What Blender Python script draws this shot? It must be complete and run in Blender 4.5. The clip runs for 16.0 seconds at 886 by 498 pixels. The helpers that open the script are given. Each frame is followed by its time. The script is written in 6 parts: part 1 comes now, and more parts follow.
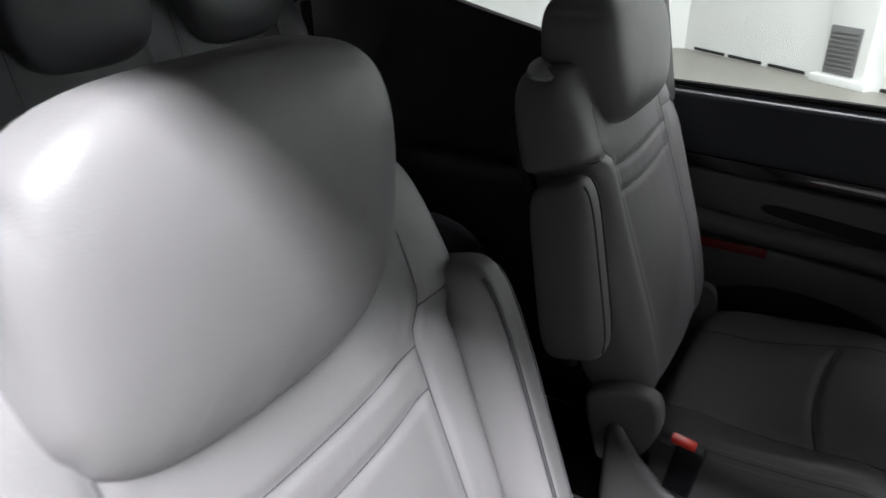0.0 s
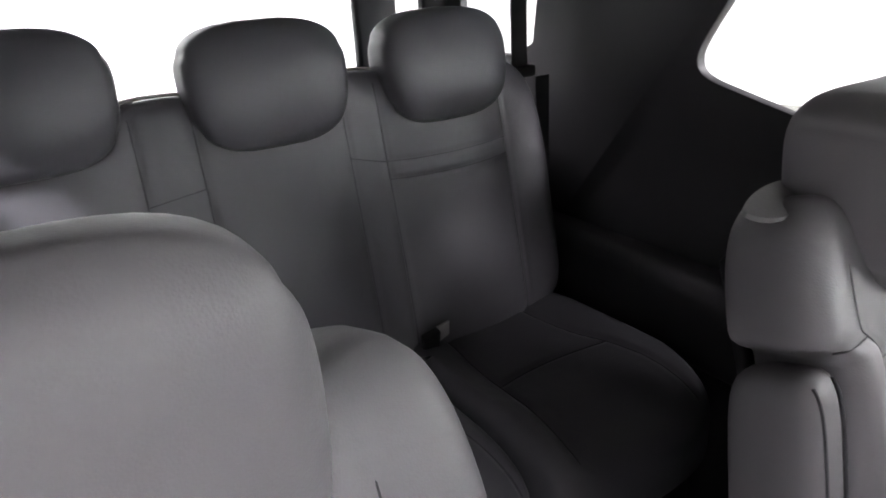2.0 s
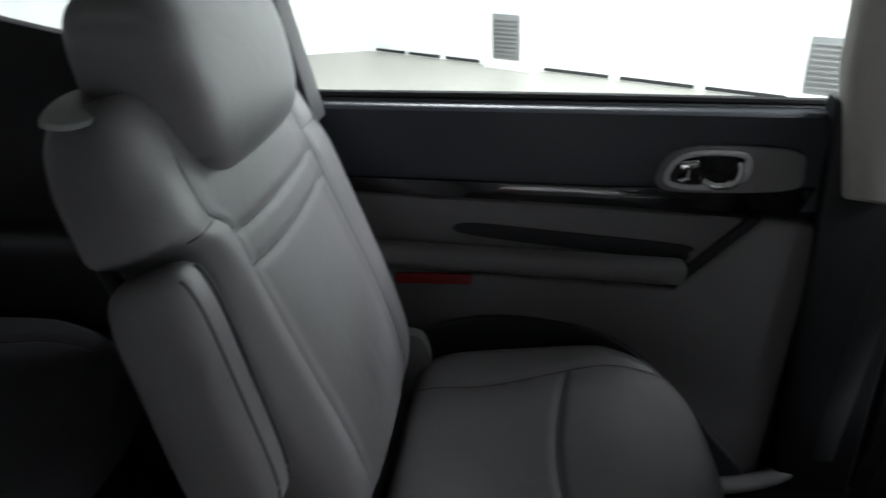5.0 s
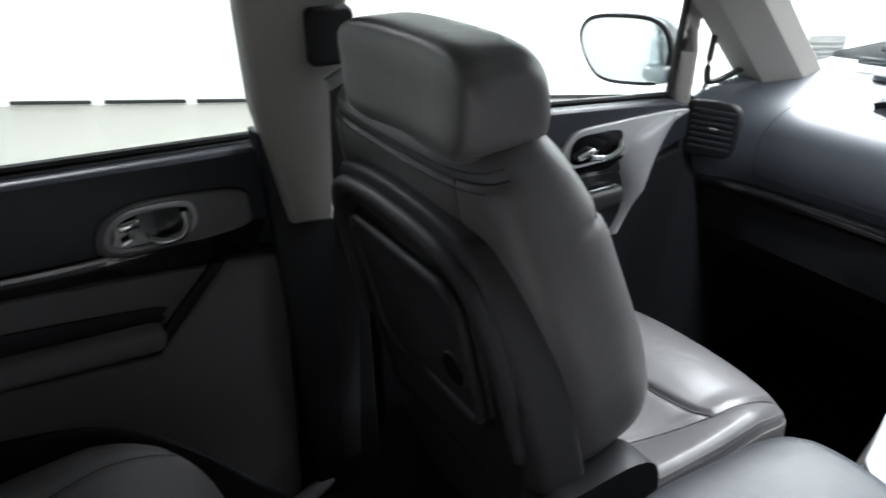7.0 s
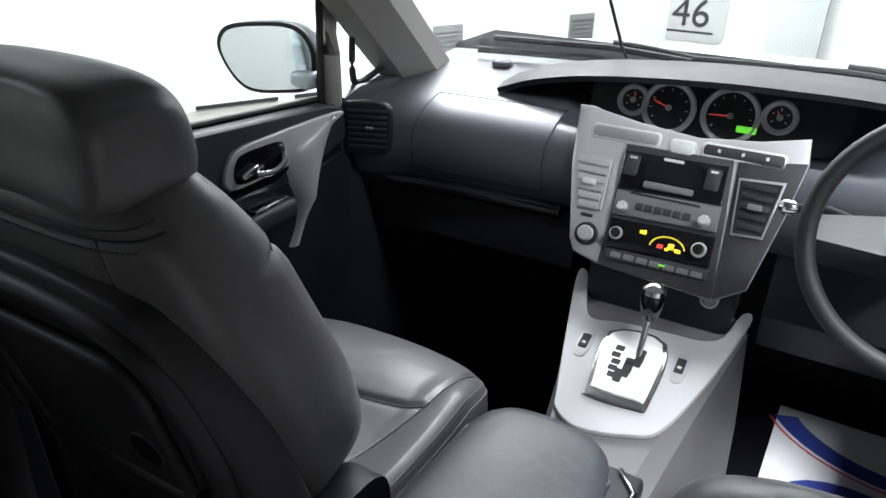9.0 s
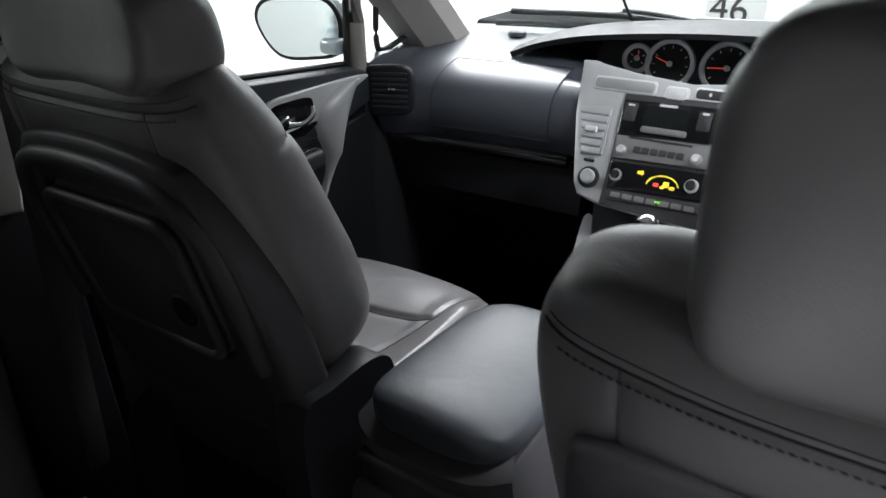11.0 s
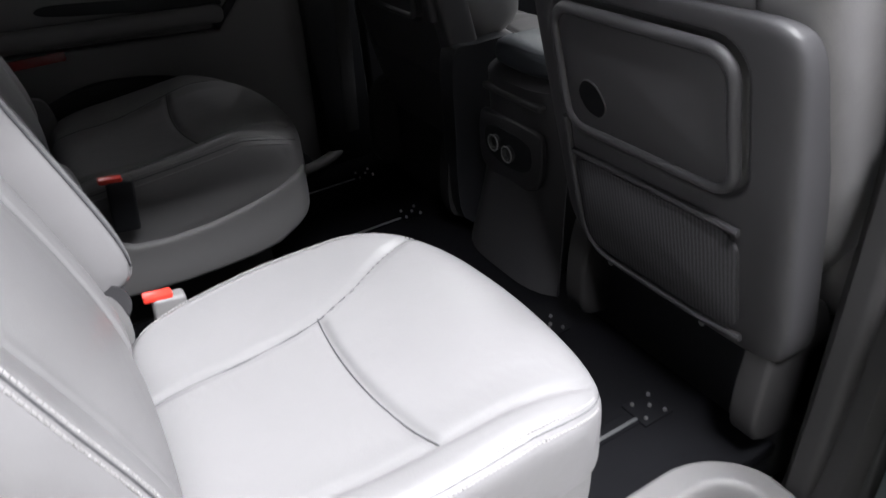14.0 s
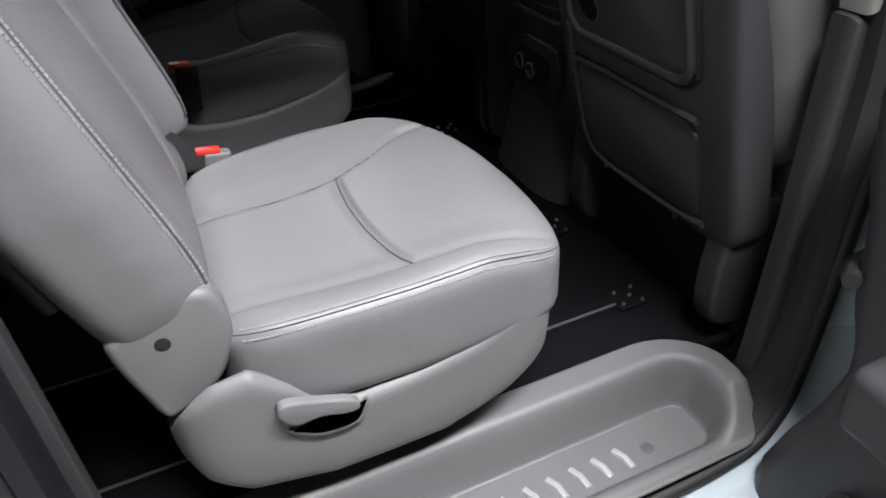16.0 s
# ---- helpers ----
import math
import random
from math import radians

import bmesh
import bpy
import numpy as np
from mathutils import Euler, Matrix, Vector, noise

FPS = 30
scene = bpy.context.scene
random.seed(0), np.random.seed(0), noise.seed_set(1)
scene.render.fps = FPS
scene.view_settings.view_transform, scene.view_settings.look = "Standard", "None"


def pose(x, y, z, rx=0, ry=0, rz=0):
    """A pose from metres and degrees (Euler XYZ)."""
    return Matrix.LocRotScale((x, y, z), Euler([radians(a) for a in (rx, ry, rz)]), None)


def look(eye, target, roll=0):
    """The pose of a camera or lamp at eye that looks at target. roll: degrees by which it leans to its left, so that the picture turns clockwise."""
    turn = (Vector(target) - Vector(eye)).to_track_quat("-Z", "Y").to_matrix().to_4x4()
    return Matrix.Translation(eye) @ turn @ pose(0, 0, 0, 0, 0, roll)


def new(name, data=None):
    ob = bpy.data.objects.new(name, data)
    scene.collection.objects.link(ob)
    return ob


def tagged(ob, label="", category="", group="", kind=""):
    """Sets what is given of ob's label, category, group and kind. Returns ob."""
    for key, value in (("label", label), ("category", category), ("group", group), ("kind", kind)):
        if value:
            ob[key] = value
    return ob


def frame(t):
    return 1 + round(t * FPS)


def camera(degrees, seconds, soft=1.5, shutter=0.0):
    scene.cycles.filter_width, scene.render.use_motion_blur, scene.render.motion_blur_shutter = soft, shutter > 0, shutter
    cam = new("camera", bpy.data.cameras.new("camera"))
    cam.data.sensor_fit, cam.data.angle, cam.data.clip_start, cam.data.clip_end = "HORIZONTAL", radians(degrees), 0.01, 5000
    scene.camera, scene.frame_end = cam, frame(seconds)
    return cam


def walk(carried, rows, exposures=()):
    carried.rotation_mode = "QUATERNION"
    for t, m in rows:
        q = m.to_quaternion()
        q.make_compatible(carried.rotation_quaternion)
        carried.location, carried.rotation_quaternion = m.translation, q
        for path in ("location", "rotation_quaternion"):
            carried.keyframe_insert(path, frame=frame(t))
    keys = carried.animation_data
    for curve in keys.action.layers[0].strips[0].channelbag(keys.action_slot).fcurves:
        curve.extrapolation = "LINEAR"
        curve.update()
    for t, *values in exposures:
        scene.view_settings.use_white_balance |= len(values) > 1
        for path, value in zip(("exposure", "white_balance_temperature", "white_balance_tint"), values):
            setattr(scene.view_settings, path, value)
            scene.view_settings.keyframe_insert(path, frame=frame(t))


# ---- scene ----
cam = camera(64.7, 16.0, shutter=0.4)
PATH = [
    (0, (0.779, 0.151, 1.185), (-0.738, -0.776, 0.269), -0.9),
    (0.5, (0.629, 0.158, 1.149), (-0.826, -0.944, 0.329), -4.5),
    (1, (0.536, 0.147, 1.163), (-0.792, -1.12, 0.369), -3.8),
    (1.5, (0.471, 0.129, 1.176), (-0.678, -1.314, 0.404), -3.5),
    (2, (0.441, 0.117, 1.188), (-0.551, -1.444, 0.428), -3.3),
    (2.5, (0.419, 0.104, 1.194), (-0.489, -1.507, 0.432), -3.6),
    (3, (0.405, 0.108, 1.185), (-0.572, -1.458, 0.415), -4.3),
    (3.5, (0.403, 0.104, 1.162), (-0.883, -1.192, 0.347), -5.1),
    (4, (0.423, 0.109, 1.139), (-1.103, -0.863, 0.287), -4.4),
    (4.5, (0.421, 0.141, 1.122), (-1.271, -0.454, 0.236), -3.7),
    (5, (0.388, 0.155, 1.107), (-1.377, -0.087, 0.198), -2.7),
    (5.2, (0.384, 0.18, 1.112), (-1.39, 0.058, 0.197), -2.6),
    (7.3, (0.312, 0.343, 1.156), (-1.104, 1.4, 0.221), -0.5),
    (7.5, (0.31, 0.359, 1.174), (-1.042, 1.49, 0.229), -0.6),
    (8, (0.275, 0.363, 1.17), (-0.875, 1.706, 0.234), 0.6),
    (8.5, (0.254, 0.37, 1.147), (-0.689, 1.877, 0.23), 1.4),
    (8.7, (0.264, 0.371, 1.148), (-0.624, 1.908, 0.227), 0.8),
    (11, (0.44, 0.241, 1.069), (-0.566, 1.723, 0.179), -1.3),
    (11.5, (0.579, 0.223, 1.021), (-0.655, 1.55, 0.176), -3.2),
    (12, (0.73, 0.19, 0.985), (-0.643, 1.344, 0.101), -4.7),
    (12.5, (0.827, 0.123, 0.975), (-0.636, 1.102, 0.025), -4.2),
    (13, (0.925, 0.07, 0.948), (-0.544, 0.914, -0.115), -4.6),
    (13.5, (1.018, 0.02, 0.933), (-0.455, 0.838, -0.145), -4.8),
    (14, (1.118, -0.003, 0.918), (-0.354, 0.801, -0.171), -4.8),
    (14.5, (1.214, -0.018, 0.909), (-0.228, 0.753, -0.243), -4.7),
    (15, (1.29, -0.019, 0.907), (-0.164, 0.713, -0.255), -4.6),
    (15.5, (1.338, -0.009, 0.901), (-0.134, 0.686, -0.261), -4.3),
    (16, (1.361, -0.013, 0.885), (-0.152, 0.59, -0.275), -4.1),
]
walk(cam, [(t, look(e, g, r)) for t, e, g, r in PATH],
     exposures=[(0, -1.15, 6500, 11), (0.5, -0.7, 6500, 13), (1.0, -0.05, 6550, 18), (1.5, 0.6, 6550, 19), (2.0, 0.75, 6550, 20), (2.5, 0.7, 6550, 20), (3.5, 0.5, 6500, 15), (4.0, 0.45, 6450, 12), (4.5, 0.2, 6350, 9), (5.2, -0.35, 6250, 8), (7.5, -0.85, 6250, 9), (8.0, -1.25, 6300, 10), (8.5, -1.35, 6300, 10),
                (11.0, -1.35, 6350, 10), (11.5, -1.1, 6450, 12), (12.0, -0.85, 6450, 25), (12.5, 0.2, 6400, 25), (13.0, 0.7, 6400, 25), (13.25, 0.6, 6350, 20), (13.5, -0.05, 6300, 12), (14.0, -1.25, 6450, 11), (14.5, -1.7, 6550, 13), (15.0, -1.9, 6480, 12), (16.0, -2.05, 6450, 12)])

# ---- world and light ----
world = bpy.data.worlds.new("showroom_air")
world.use_nodes = True
world.node_tree.nodes["Background"].inputs[0].default_value = (0.95, 0.98, 1.0, 1)
world.node_tree.nodes["Background"].inputs[1].default_value = 0.05
scene.world = world


def ceiling_lamp(x, y, z, sx, sy, watts):
    data = bpy.data.lights.new("ceiling_lamp", "AREA")
    data.shape, data.size, data.size_y, data.energy = "RECTANGLE", sx, sy, watts
    data.color = (0.97, 0.985, 1.0)
    ob = new("ceiling_lamp", data)
    ob.location = (x, y, z)
    return ob


for lx, ly, size, watts in ((-4.6, 0.0, 1.4, 420), (-1.9, 4.4, 2.0, 1100), (-0.2, 6.7, 2.6, 420), (0.4, 4.3, 2.0, 350), (0.0, -4.8, 1.6, 440)):
    ceiling_lamp(lx, ly, 3.2, size, size, watts)
# unseen strip light, added low beside the open door to light the near seat
ceiling_lamp(1.64, 0.75, 2.50, 0.3, 1.7, 520).data.spread = radians(120)


# ---- materials ----
def material(name, colour, rough=0.5, metal=0.0, bump=0.0, scale=60.0, vary=0.08, stains=0.0, coat=0.0, kind="noise", spec=0.5):
    m = bpy.data.materials.new(name)
    m.use_nodes = True
    nt = m.node_tree
    b = nt.nodes["Principled BSDF"]
    b.inputs["Roughness"].default_value = rough
    b.inputs["Metallic"].default_value = metal
    b.inputs["Coat Weight"].default_value = coat
    b.inputs["Specular IOR Level"].default_value = spec
    tc = nt.nodes.new("ShaderNodeTexCoord")
    big = nt.nodes.new("ShaderNodeTexNoise")
    big.inputs["Scale"].default_value = 5.0
    big.inputs["Detail"].default_value = 6.0
    nt.links.new(tc.outputs["Object"], big.inputs["Vector"])
    fine = nt.nodes.new("ShaderNodeTexVoronoi" if kind == "leather" else "ShaderNodeTexNoise")
    fine.inputs["Scale"].default_value = scale
    nt.links.new(tc.outputs["Object"], fine.inputs["Vector"])
    ramp = nt.nodes.new("ShaderNodeMapRange")
    ramp.inputs["From Min"].default_value, ramp.inputs["From Max"].default_value = 0.3, 0.7
    ramp.inputs["To Min"].default_value, ramp.inputs["To Max"].default_value = 1 - vary, 1 + vary
    nt.links.new(big.outputs["Fac"], ramp.inputs["Value"])
    mul = nt.nodes.new("ShaderNodeMix")
    mul.data_type, mul.blend_type = "RGBA", "MULTIPLY"
    mul.inputs["Factor"].default_value = 1.0
    mul.inputs["A"].default_value = (*colour, 1)
    nt.links.new(ramp.outputs["Result"], mul.inputs["B"])
    nt.links.new(mul.outputs["Result"], b.inputs["Base Color"])
    rr = nt.nodes.new("ShaderNodeMapRange")
    rr.inputs["To Min"].default_value, rr.inputs["To Max"].default_value = max(rough - 0.08, 0.02), min(rough + 0.1, 1)
    nt.links.new(big.outputs["Fac"], rr.inputs["Value"])
    nt.links.new(rr.outputs["Result"], b.inputs["Roughness"])
    if kind == "leather":
        fold = nt.nodes.new("ShaderNodeTexNoise")
        fold.inputs["Scale"].default_value = 9.0
        fold.inputs["Detail"].default_value = 3.5
        fold.inputs["Distortion"].default_value = 0.4
        nt.links.new(tc.outputs["Object"], fold.inputs["Vector"])
        bf = nt.nodes.new("ShaderNodeBump")
        bf.inputs["Strength"].default_value = 0.30
        bf.inputs["Distance"].default_value = 0.012
        nt.links.new(fold.outputs["Fac"], bf.inputs["Height"])
    if bump:
        bn = nt.nodes.new("ShaderNodeBump")
        bn.inputs["Strength"].default_value = bump
        bn.inputs["Distance"].default_value = 0.002
        nt.links.new(fine.outputs["Distance" if kind == "leather" else "Fac"], bn.inputs["Height"])
        if kind == "leather":
            nt.links.new(bf.outputs["Normal"], bn.inputs["Normal"])
        nt.links.new(bn.outputs["Normal"], b.inputs["Normal"])
    return m


def emitter(name, colour, strength):
    m = material(name, colour, 0.4)
    b = m.node_tree.nodes["Principled BSDF"]
    b.inputs["Emission Color"].default_value = (*colour, 1)
    b.inputs["Emission Strength"].default_value = strength
    return m


LEATHER = material("grey_leather", (0.175, 0.170, 0.176), 0.43, 0, 0.07, 500, 0.05, kind="leather")
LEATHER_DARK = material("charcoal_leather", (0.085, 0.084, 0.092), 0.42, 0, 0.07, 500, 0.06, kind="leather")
LEATHER_FRONT = material("dark_grey_leather", (0.120, 0.116, 0.119), 0.38, 0, 0.07, 500, 0.05, kind="leather")
STITCH = material("dark_seam", (0.05, 0.05, 0.055), 0.8, 0, 0.2, 600)
THREAD = material("grey_thread", (0.27, 0.262, 0.265), 0.8, 0, 0.2, 600)
PLASTIC = material("grey_plastic", (0.165, 0.161, 0.164), 0.5, 0, 0.18, 900, 0.05)
PLASTIC_DOOR = material("door_plastic", (0.12, 0.116, 0.118), 0.5, 0, 0.18, 900, 0.06)
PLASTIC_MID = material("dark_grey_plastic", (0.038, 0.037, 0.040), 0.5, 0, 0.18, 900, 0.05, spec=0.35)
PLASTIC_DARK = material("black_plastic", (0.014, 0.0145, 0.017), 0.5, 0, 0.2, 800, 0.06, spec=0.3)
DASH = material("dash_skin", (0.06, 0.066, 0.080), 0.35, 0, 0.12, 700, 0.05, spec=0.8)
PILLAR = material("pillar_plastic", (0.024, 0.023, 0.024), 0.55, 0, 0.18, 900, 0.05, spec=0.3)
DOOR_TRIM = material("door_top_skin", (0.030, 0.034, 0.042), 0.42, 0, 0.12, 700, 0.05, spec=0.4)
CARPET = material("black_carpet", (0.004, 0.004, 0.005), 0.7, 0, 0.5, 500, 0.15, spec=0.05)
MESHNET = material("pocket_mesh", (0.028, 0.027, 0.031), 0.75, 0, 0.6, 700, 0.1)
_nt = MESHNET.node_tree
_b = _nt.nodes["Principled BSDF"]
_w = _nt.nodes.new("ShaderNodeTexWave")
_w.inputs["Scale"].default_value = 46.0
_w.inputs["Distortion"].default_value = 1.5
_tc = _nt.nodes.new("ShaderNodeTexCoord")
_nt.links.new(_tc.outputs["Object"], _w.inputs["Vector"])
_r = _nt.nodes.new("ShaderNodeMix")
_r.data_type = "RGBA"
_r.inputs["A"].default_value, _r.inputs["B"].default_value = (0.010, 0.010, 0.012, 1), (0.048, 0.046, 0.052, 1)
_nt.links.new(_w.outputs["Fac"], _r.inputs["Factor"])
_nt.links.new(_r.outputs["Result"], _b.inputs["Base Color"])
SILVER = material("silver_plastic", (0.47, 0.48, 0.49), 0.34, 0.2, 0.05, 900, 0.03)
CHROME = material("chrome", (0.82, 0.82, 0.83), 0.1, 1.0, 0, 60, 0.02)
STEEL = material("worn_steel", (0.42, 0.42, 0.43), 0.3, 0.9, 0.2, 200, 0.12)
GLOSS = material("gloss_black", (0.008, 0.008, 0.009), 0.07, 0, 0, 60, 0.05, coat=0.5)
CONSOLE_SKIN = material("blue_black_leather", (0.036, 0.040, 0.046), 0.48, 0, 0.07, 500, 0.06, kind="leather", spec=0.35)
# near-black for the shade in the latch bowl, and for the black scuttle
SHADE_BLACK = material("shade_and_scuttle_black", (0.006, 0.006, 0.007), 0.85, 0, 0.1, 300, 0.05, spec=0.08)
RUBBER = material("black_rubber", (0.015, 0.015, 0.016), 0.6, 0, 0.1, 300, 0.05)
RED = material("red_plastic", (0.75, 0.045, 0.03), 0.35, 0, 0, 60, 0.03)
REFLECTOR = material("red_reflector", (0.24, 0.008, 0.01), 0.2, 0, 0.3, 500, 0.08, coat=0.5)
PAINT = material("pale_blue_paint", (0.56, 0.64, 0.68), 0.25, 0.1, 0, 60, 0.02, coat=0.8)
TRIM = material("warm_grey_trim", (0.33, 0.315, 0.295), 0.6, 0, 0.15, 700, 0.04)
ROOFCLOTH = material("headliner_cloth", (0.11, 0.108, 0.104), 0.9, 0, 0.3, 500, 0.04)
BELT = material("belt_webbing", (0.035, 0.035, 0.038), 0.7, 0, 0.4, 900, 0.1)
WALL_FAR = material("grey_wall_paint", (0.17, 0.17, 0.175), 0.7, 0, 0.1, 120, 0.05)
WALL = material("white_wall_paint", (0.84, 0.84, 0.83), 0.7, 0, 0.1, 120, 0.02)
POST = material("grey_post_paint", (0.62, 0.64, 0.64), 0.6, 0, 0.1, 120, 0.03)
TILES = material("pale_floor_paint", (0.26, 0.248, 0.22), 0.4, 0, 0.05, 90, 0.06)
GRILLE = material("grey_grille", (0.16, 0.16, 0.16), 0.5, 0, 0.2, 200, 0.1)
PAPER = material("white_paper", (0.75, 0.76, 0.78), 0.7, 0, 0.1, 80, 0.03)
SIGNBOARD = material("sign_board", (0.5, 0.5, 0.5), 0.5, 0, 0.05, 80, 0.03)
BLUE = material("blue_print", (0.03, 0.05, 0.28), 0.6)
INK = material("black_print", (0.02, 0.02, 0.02), 0.6)
REDPRINT = material("red_print", (0.62, 0.05, 0.07), 0.6)
DIAL = material("dial_black", (0.01, 0.01, 0.012), 0.3)
DIALRING = material("dial_ring", (0.48, 0.49, 0.50), 0.35, 0.5)
AMBER = emitter("amber_display", (1.0, 0.75, 0.05), 1.4)
GREEN = emitter("green_display", (0.2, 1.0, 0.05), 1.2)
REDGLOW = emitter("red_pointer", (1.0, 0.08, 0.05), 0.9)
SATIN = material("satin_plate", (0.78, 0.78, 0.78), 0.3, 0.3, 0, 60, 0.02)
SCREEN = material("dark_screen", (0.012, 0.014, 0.014), 0.12, 0, 0, 60, 0.05)
PRINT = material("white_marking", (0.7, 0.7, 0.7), 0.5)

GLASS = bpy.data.materials.new("window_glass")
GLASS.use_nodes = True
_nt = GLASS.node_tree
_nt.nodes.clear()
_out = _nt.nodes.new("ShaderNodeOutputMaterial")
_mix = _nt.nodes.new("ShaderNodeMixShader")
_tr = _nt.nodes.new("ShaderNodeBsdfTransparent")
_gl = _nt.nodes.new("ShaderNodeBsdfGlossy")
_gl.inputs["Roughness"].default_value = 0.02
_tr.inputs["Color"].default_value = (0.93, 0.96, 0.95, 1)
_fr = _nt.nodes.new("ShaderNodeLayerWeight")
_pw = _nt.nodes.new("ShaderNodeMath")
_pw.operation = "POWER"
_pw.inputs[1].default_value = 5.0
_ma = _nt.nodes.new("ShaderNodeMath")
_ma.operation = "MULTIPLY_ADD"
_ma.inputs[1].default_value, _ma.inputs[2].default_value = 0.5, 0.025
_nt.links.new(_fr.outputs["Facing"], _pw.inputs[0])
_nt.links.new(_pw.outputs[0], _ma.inputs[0])
_nt.links.new(_ma.outputs[0], _mix.inputs[0])
_nt.links.new(_tr.outputs[0], _mix.inputs[1])
_nt.links.new(_gl.outputs[0], _mix.inputs[2])
_nt.links.new(_mix.outputs[0], _out.inputs[0])

# ---- mesh helpers ----
MIRROR = [1, 0.0]  # sign and offset of x for left- and right-hand copies


def thing(name, loc, label, category, group="", kind=""):
    ob = new(name)
    ob.empty_display_size = 0.05
    ob.location = loc
    return tagged(ob, label, category, group, kind)


def root_of(ob):
    while ob.parent:
        ob = ob.parent
    return ob


def part(name, verts, faces, mat, parent=None, label="", smooth=True, sharp=40):
    """One mesh from world-space points, under a thing or alone."""
    v = np.array(verts, float).copy()
    s, off = MIRROR
    v[:, 0] = s * v[:, 0] + off
    if s < 0:
        faces = [tuple(reversed(f)) for f in faces]
    if parent is not None:
        v = v - np.array(root_of(parent).location)
    me = bpy.data.meshes.new(name)
    me.from_pydata(v.tolist(), [], [tuple(f) for f in faces])
    me.materials.append(mat)
    if smooth:
        me.shade_smooth()
        if sharp:
            me.set_sharp_from_angle(angle=radians(sharp))
    ob = new(name, me)
    if parent is not None:
        ob.parent = parent
    if label:
        tagged(ob, label)
    return ob


def from_bm(bm):
    bm.verts.index_update()
    vs = [tuple(v.co) for v in bm.verts]
    fs = [tuple(v.index for v in f.verts) for f in bm.faces]
    bm.free()
    return vs, fs


def box(name, lo, hi, mat, parent=None, r=0.006, seg=3, label="", rot=None, smooth=True):
    """A box with rounded edges between two corners; rot turns it about its middle (degrees)."""
    bm = bmesh.new()
    bmesh.ops.create_cube(bm, size=1)
    lo, hi = Vector(lo), Vector(hi)
    mid, size = (lo + hi) / 2, hi - lo
    for v in bm.verts:
        v.co = Vector((v.co.x * size.x, v.co.y * size.y, v.co.z * size.z))
    r = min(r, 0.49 * min(abs(size.x), abs(size.y), abs(size.z)))
    if r > 0:
        bmesh.ops.bevel(bm, geom=bm.edges[:], offset=r, segments=seg, profile=0.5, affect="EDGES")
    m = Matrix.Translation(mid)
    if rot:
        m = m @ Euler([radians(a) for a in rot]).to_matrix().to_4x4()
    bmesh.ops.transform(bm, matrix=m, verts=bm.verts)
    return part(name, *from_bm(bm), mat, parent, label, smooth)


def prism(name, poly, frame3, depth, mat, parent=None, r=0.003, seg=2, label=""):
    """A flat outline (u, v) given thickness: frame3 is (origin, u axis, v axis); depth goes along u x v."""
    o, u, v = (Vector(a) for a in frame3)
    n = u.cross(v).normalized()
    bm = bmesh.new()
    a = [bm.verts.new(o + u * p[0] + v * p[1]) for p in poly]
    f = bm.faces.new(a)
    ext = bmesh.ops.extrude_face_region(bm, geom=[f])
    top = [g for g in ext["geom"] if isinstance(g, bmesh.types.BMVert)]
    bmesh.ops.translate(bm, vec=n * depth, verts=top)
    bmesh.ops.recalc_face_normals(bm, faces=bm.faces)
    if r > 0:
        rim = [e for e in bm.edges if all(w in top for w in e.verts)]
        bmesh.ops.bevel(bm, geom=rim, offset=r, segments=seg, profile=0.5, affect="EDGES")
    return part(name, *from_bm(bm), mat, parent, label, True, 30)


def rrect(w, h, r, cx=0.0, cy=0.0, k=5):
    """The outline of a rectangle with round corners."""
    out = []
    for sx, sy, a0 in ((1, 1, 0), (-1, 1, 90), (-1, -1, 180), (1, -1, 270)):
        for i in range(k + 1):
            a = radians(a0 + 90 * i / k)
            out.append((cx + sx * (w / 2 - r) + r * math.cos(a), cy + sy * (h / 2 - r) + r * math.sin(a)))
    return out


def smooth_poly(pts, n=8):
    """A closed outline rounded by a Catmull-Rom curve."""
    p = np.array(pts, float)
    out = []
    k = len(p)
    for i in range(k):
        a, b, c, d = p[i - 1], p[i], p[(i + 1) % k], p[(i + 2) % k]
        for j in range(n):
            t = j / n
            out.append(0.5 * (2 * b + (c - a) * t + (2 * a - 5 * b + 4 * c - d) * t * t + (3 * b - a - 3 * c + d) * t ** 3))
    return [tuple(q) for q in out]


def curve_pts(pts, n=8):
    """An open Catmull-Rom curve through points."""
    p = [np.array(q, float) for q in pts]
    p = [2 * p[0] - p[1]] + p + [2 * p[-1] - p[-2]]
    out = []
    for i in range(1, len(p) - 2):
        a, b, c, d = p[i - 1:i + 3]
        for j in range(n):
            t = j / n
            out.append(0.5 * (2 * b + (c - a) * t + (2 * a - 5 * b + 4 * c - d) * t * t + (3 * b - a - 3 * c + d) * t ** 3))
    out.append(p[-2])
    return out


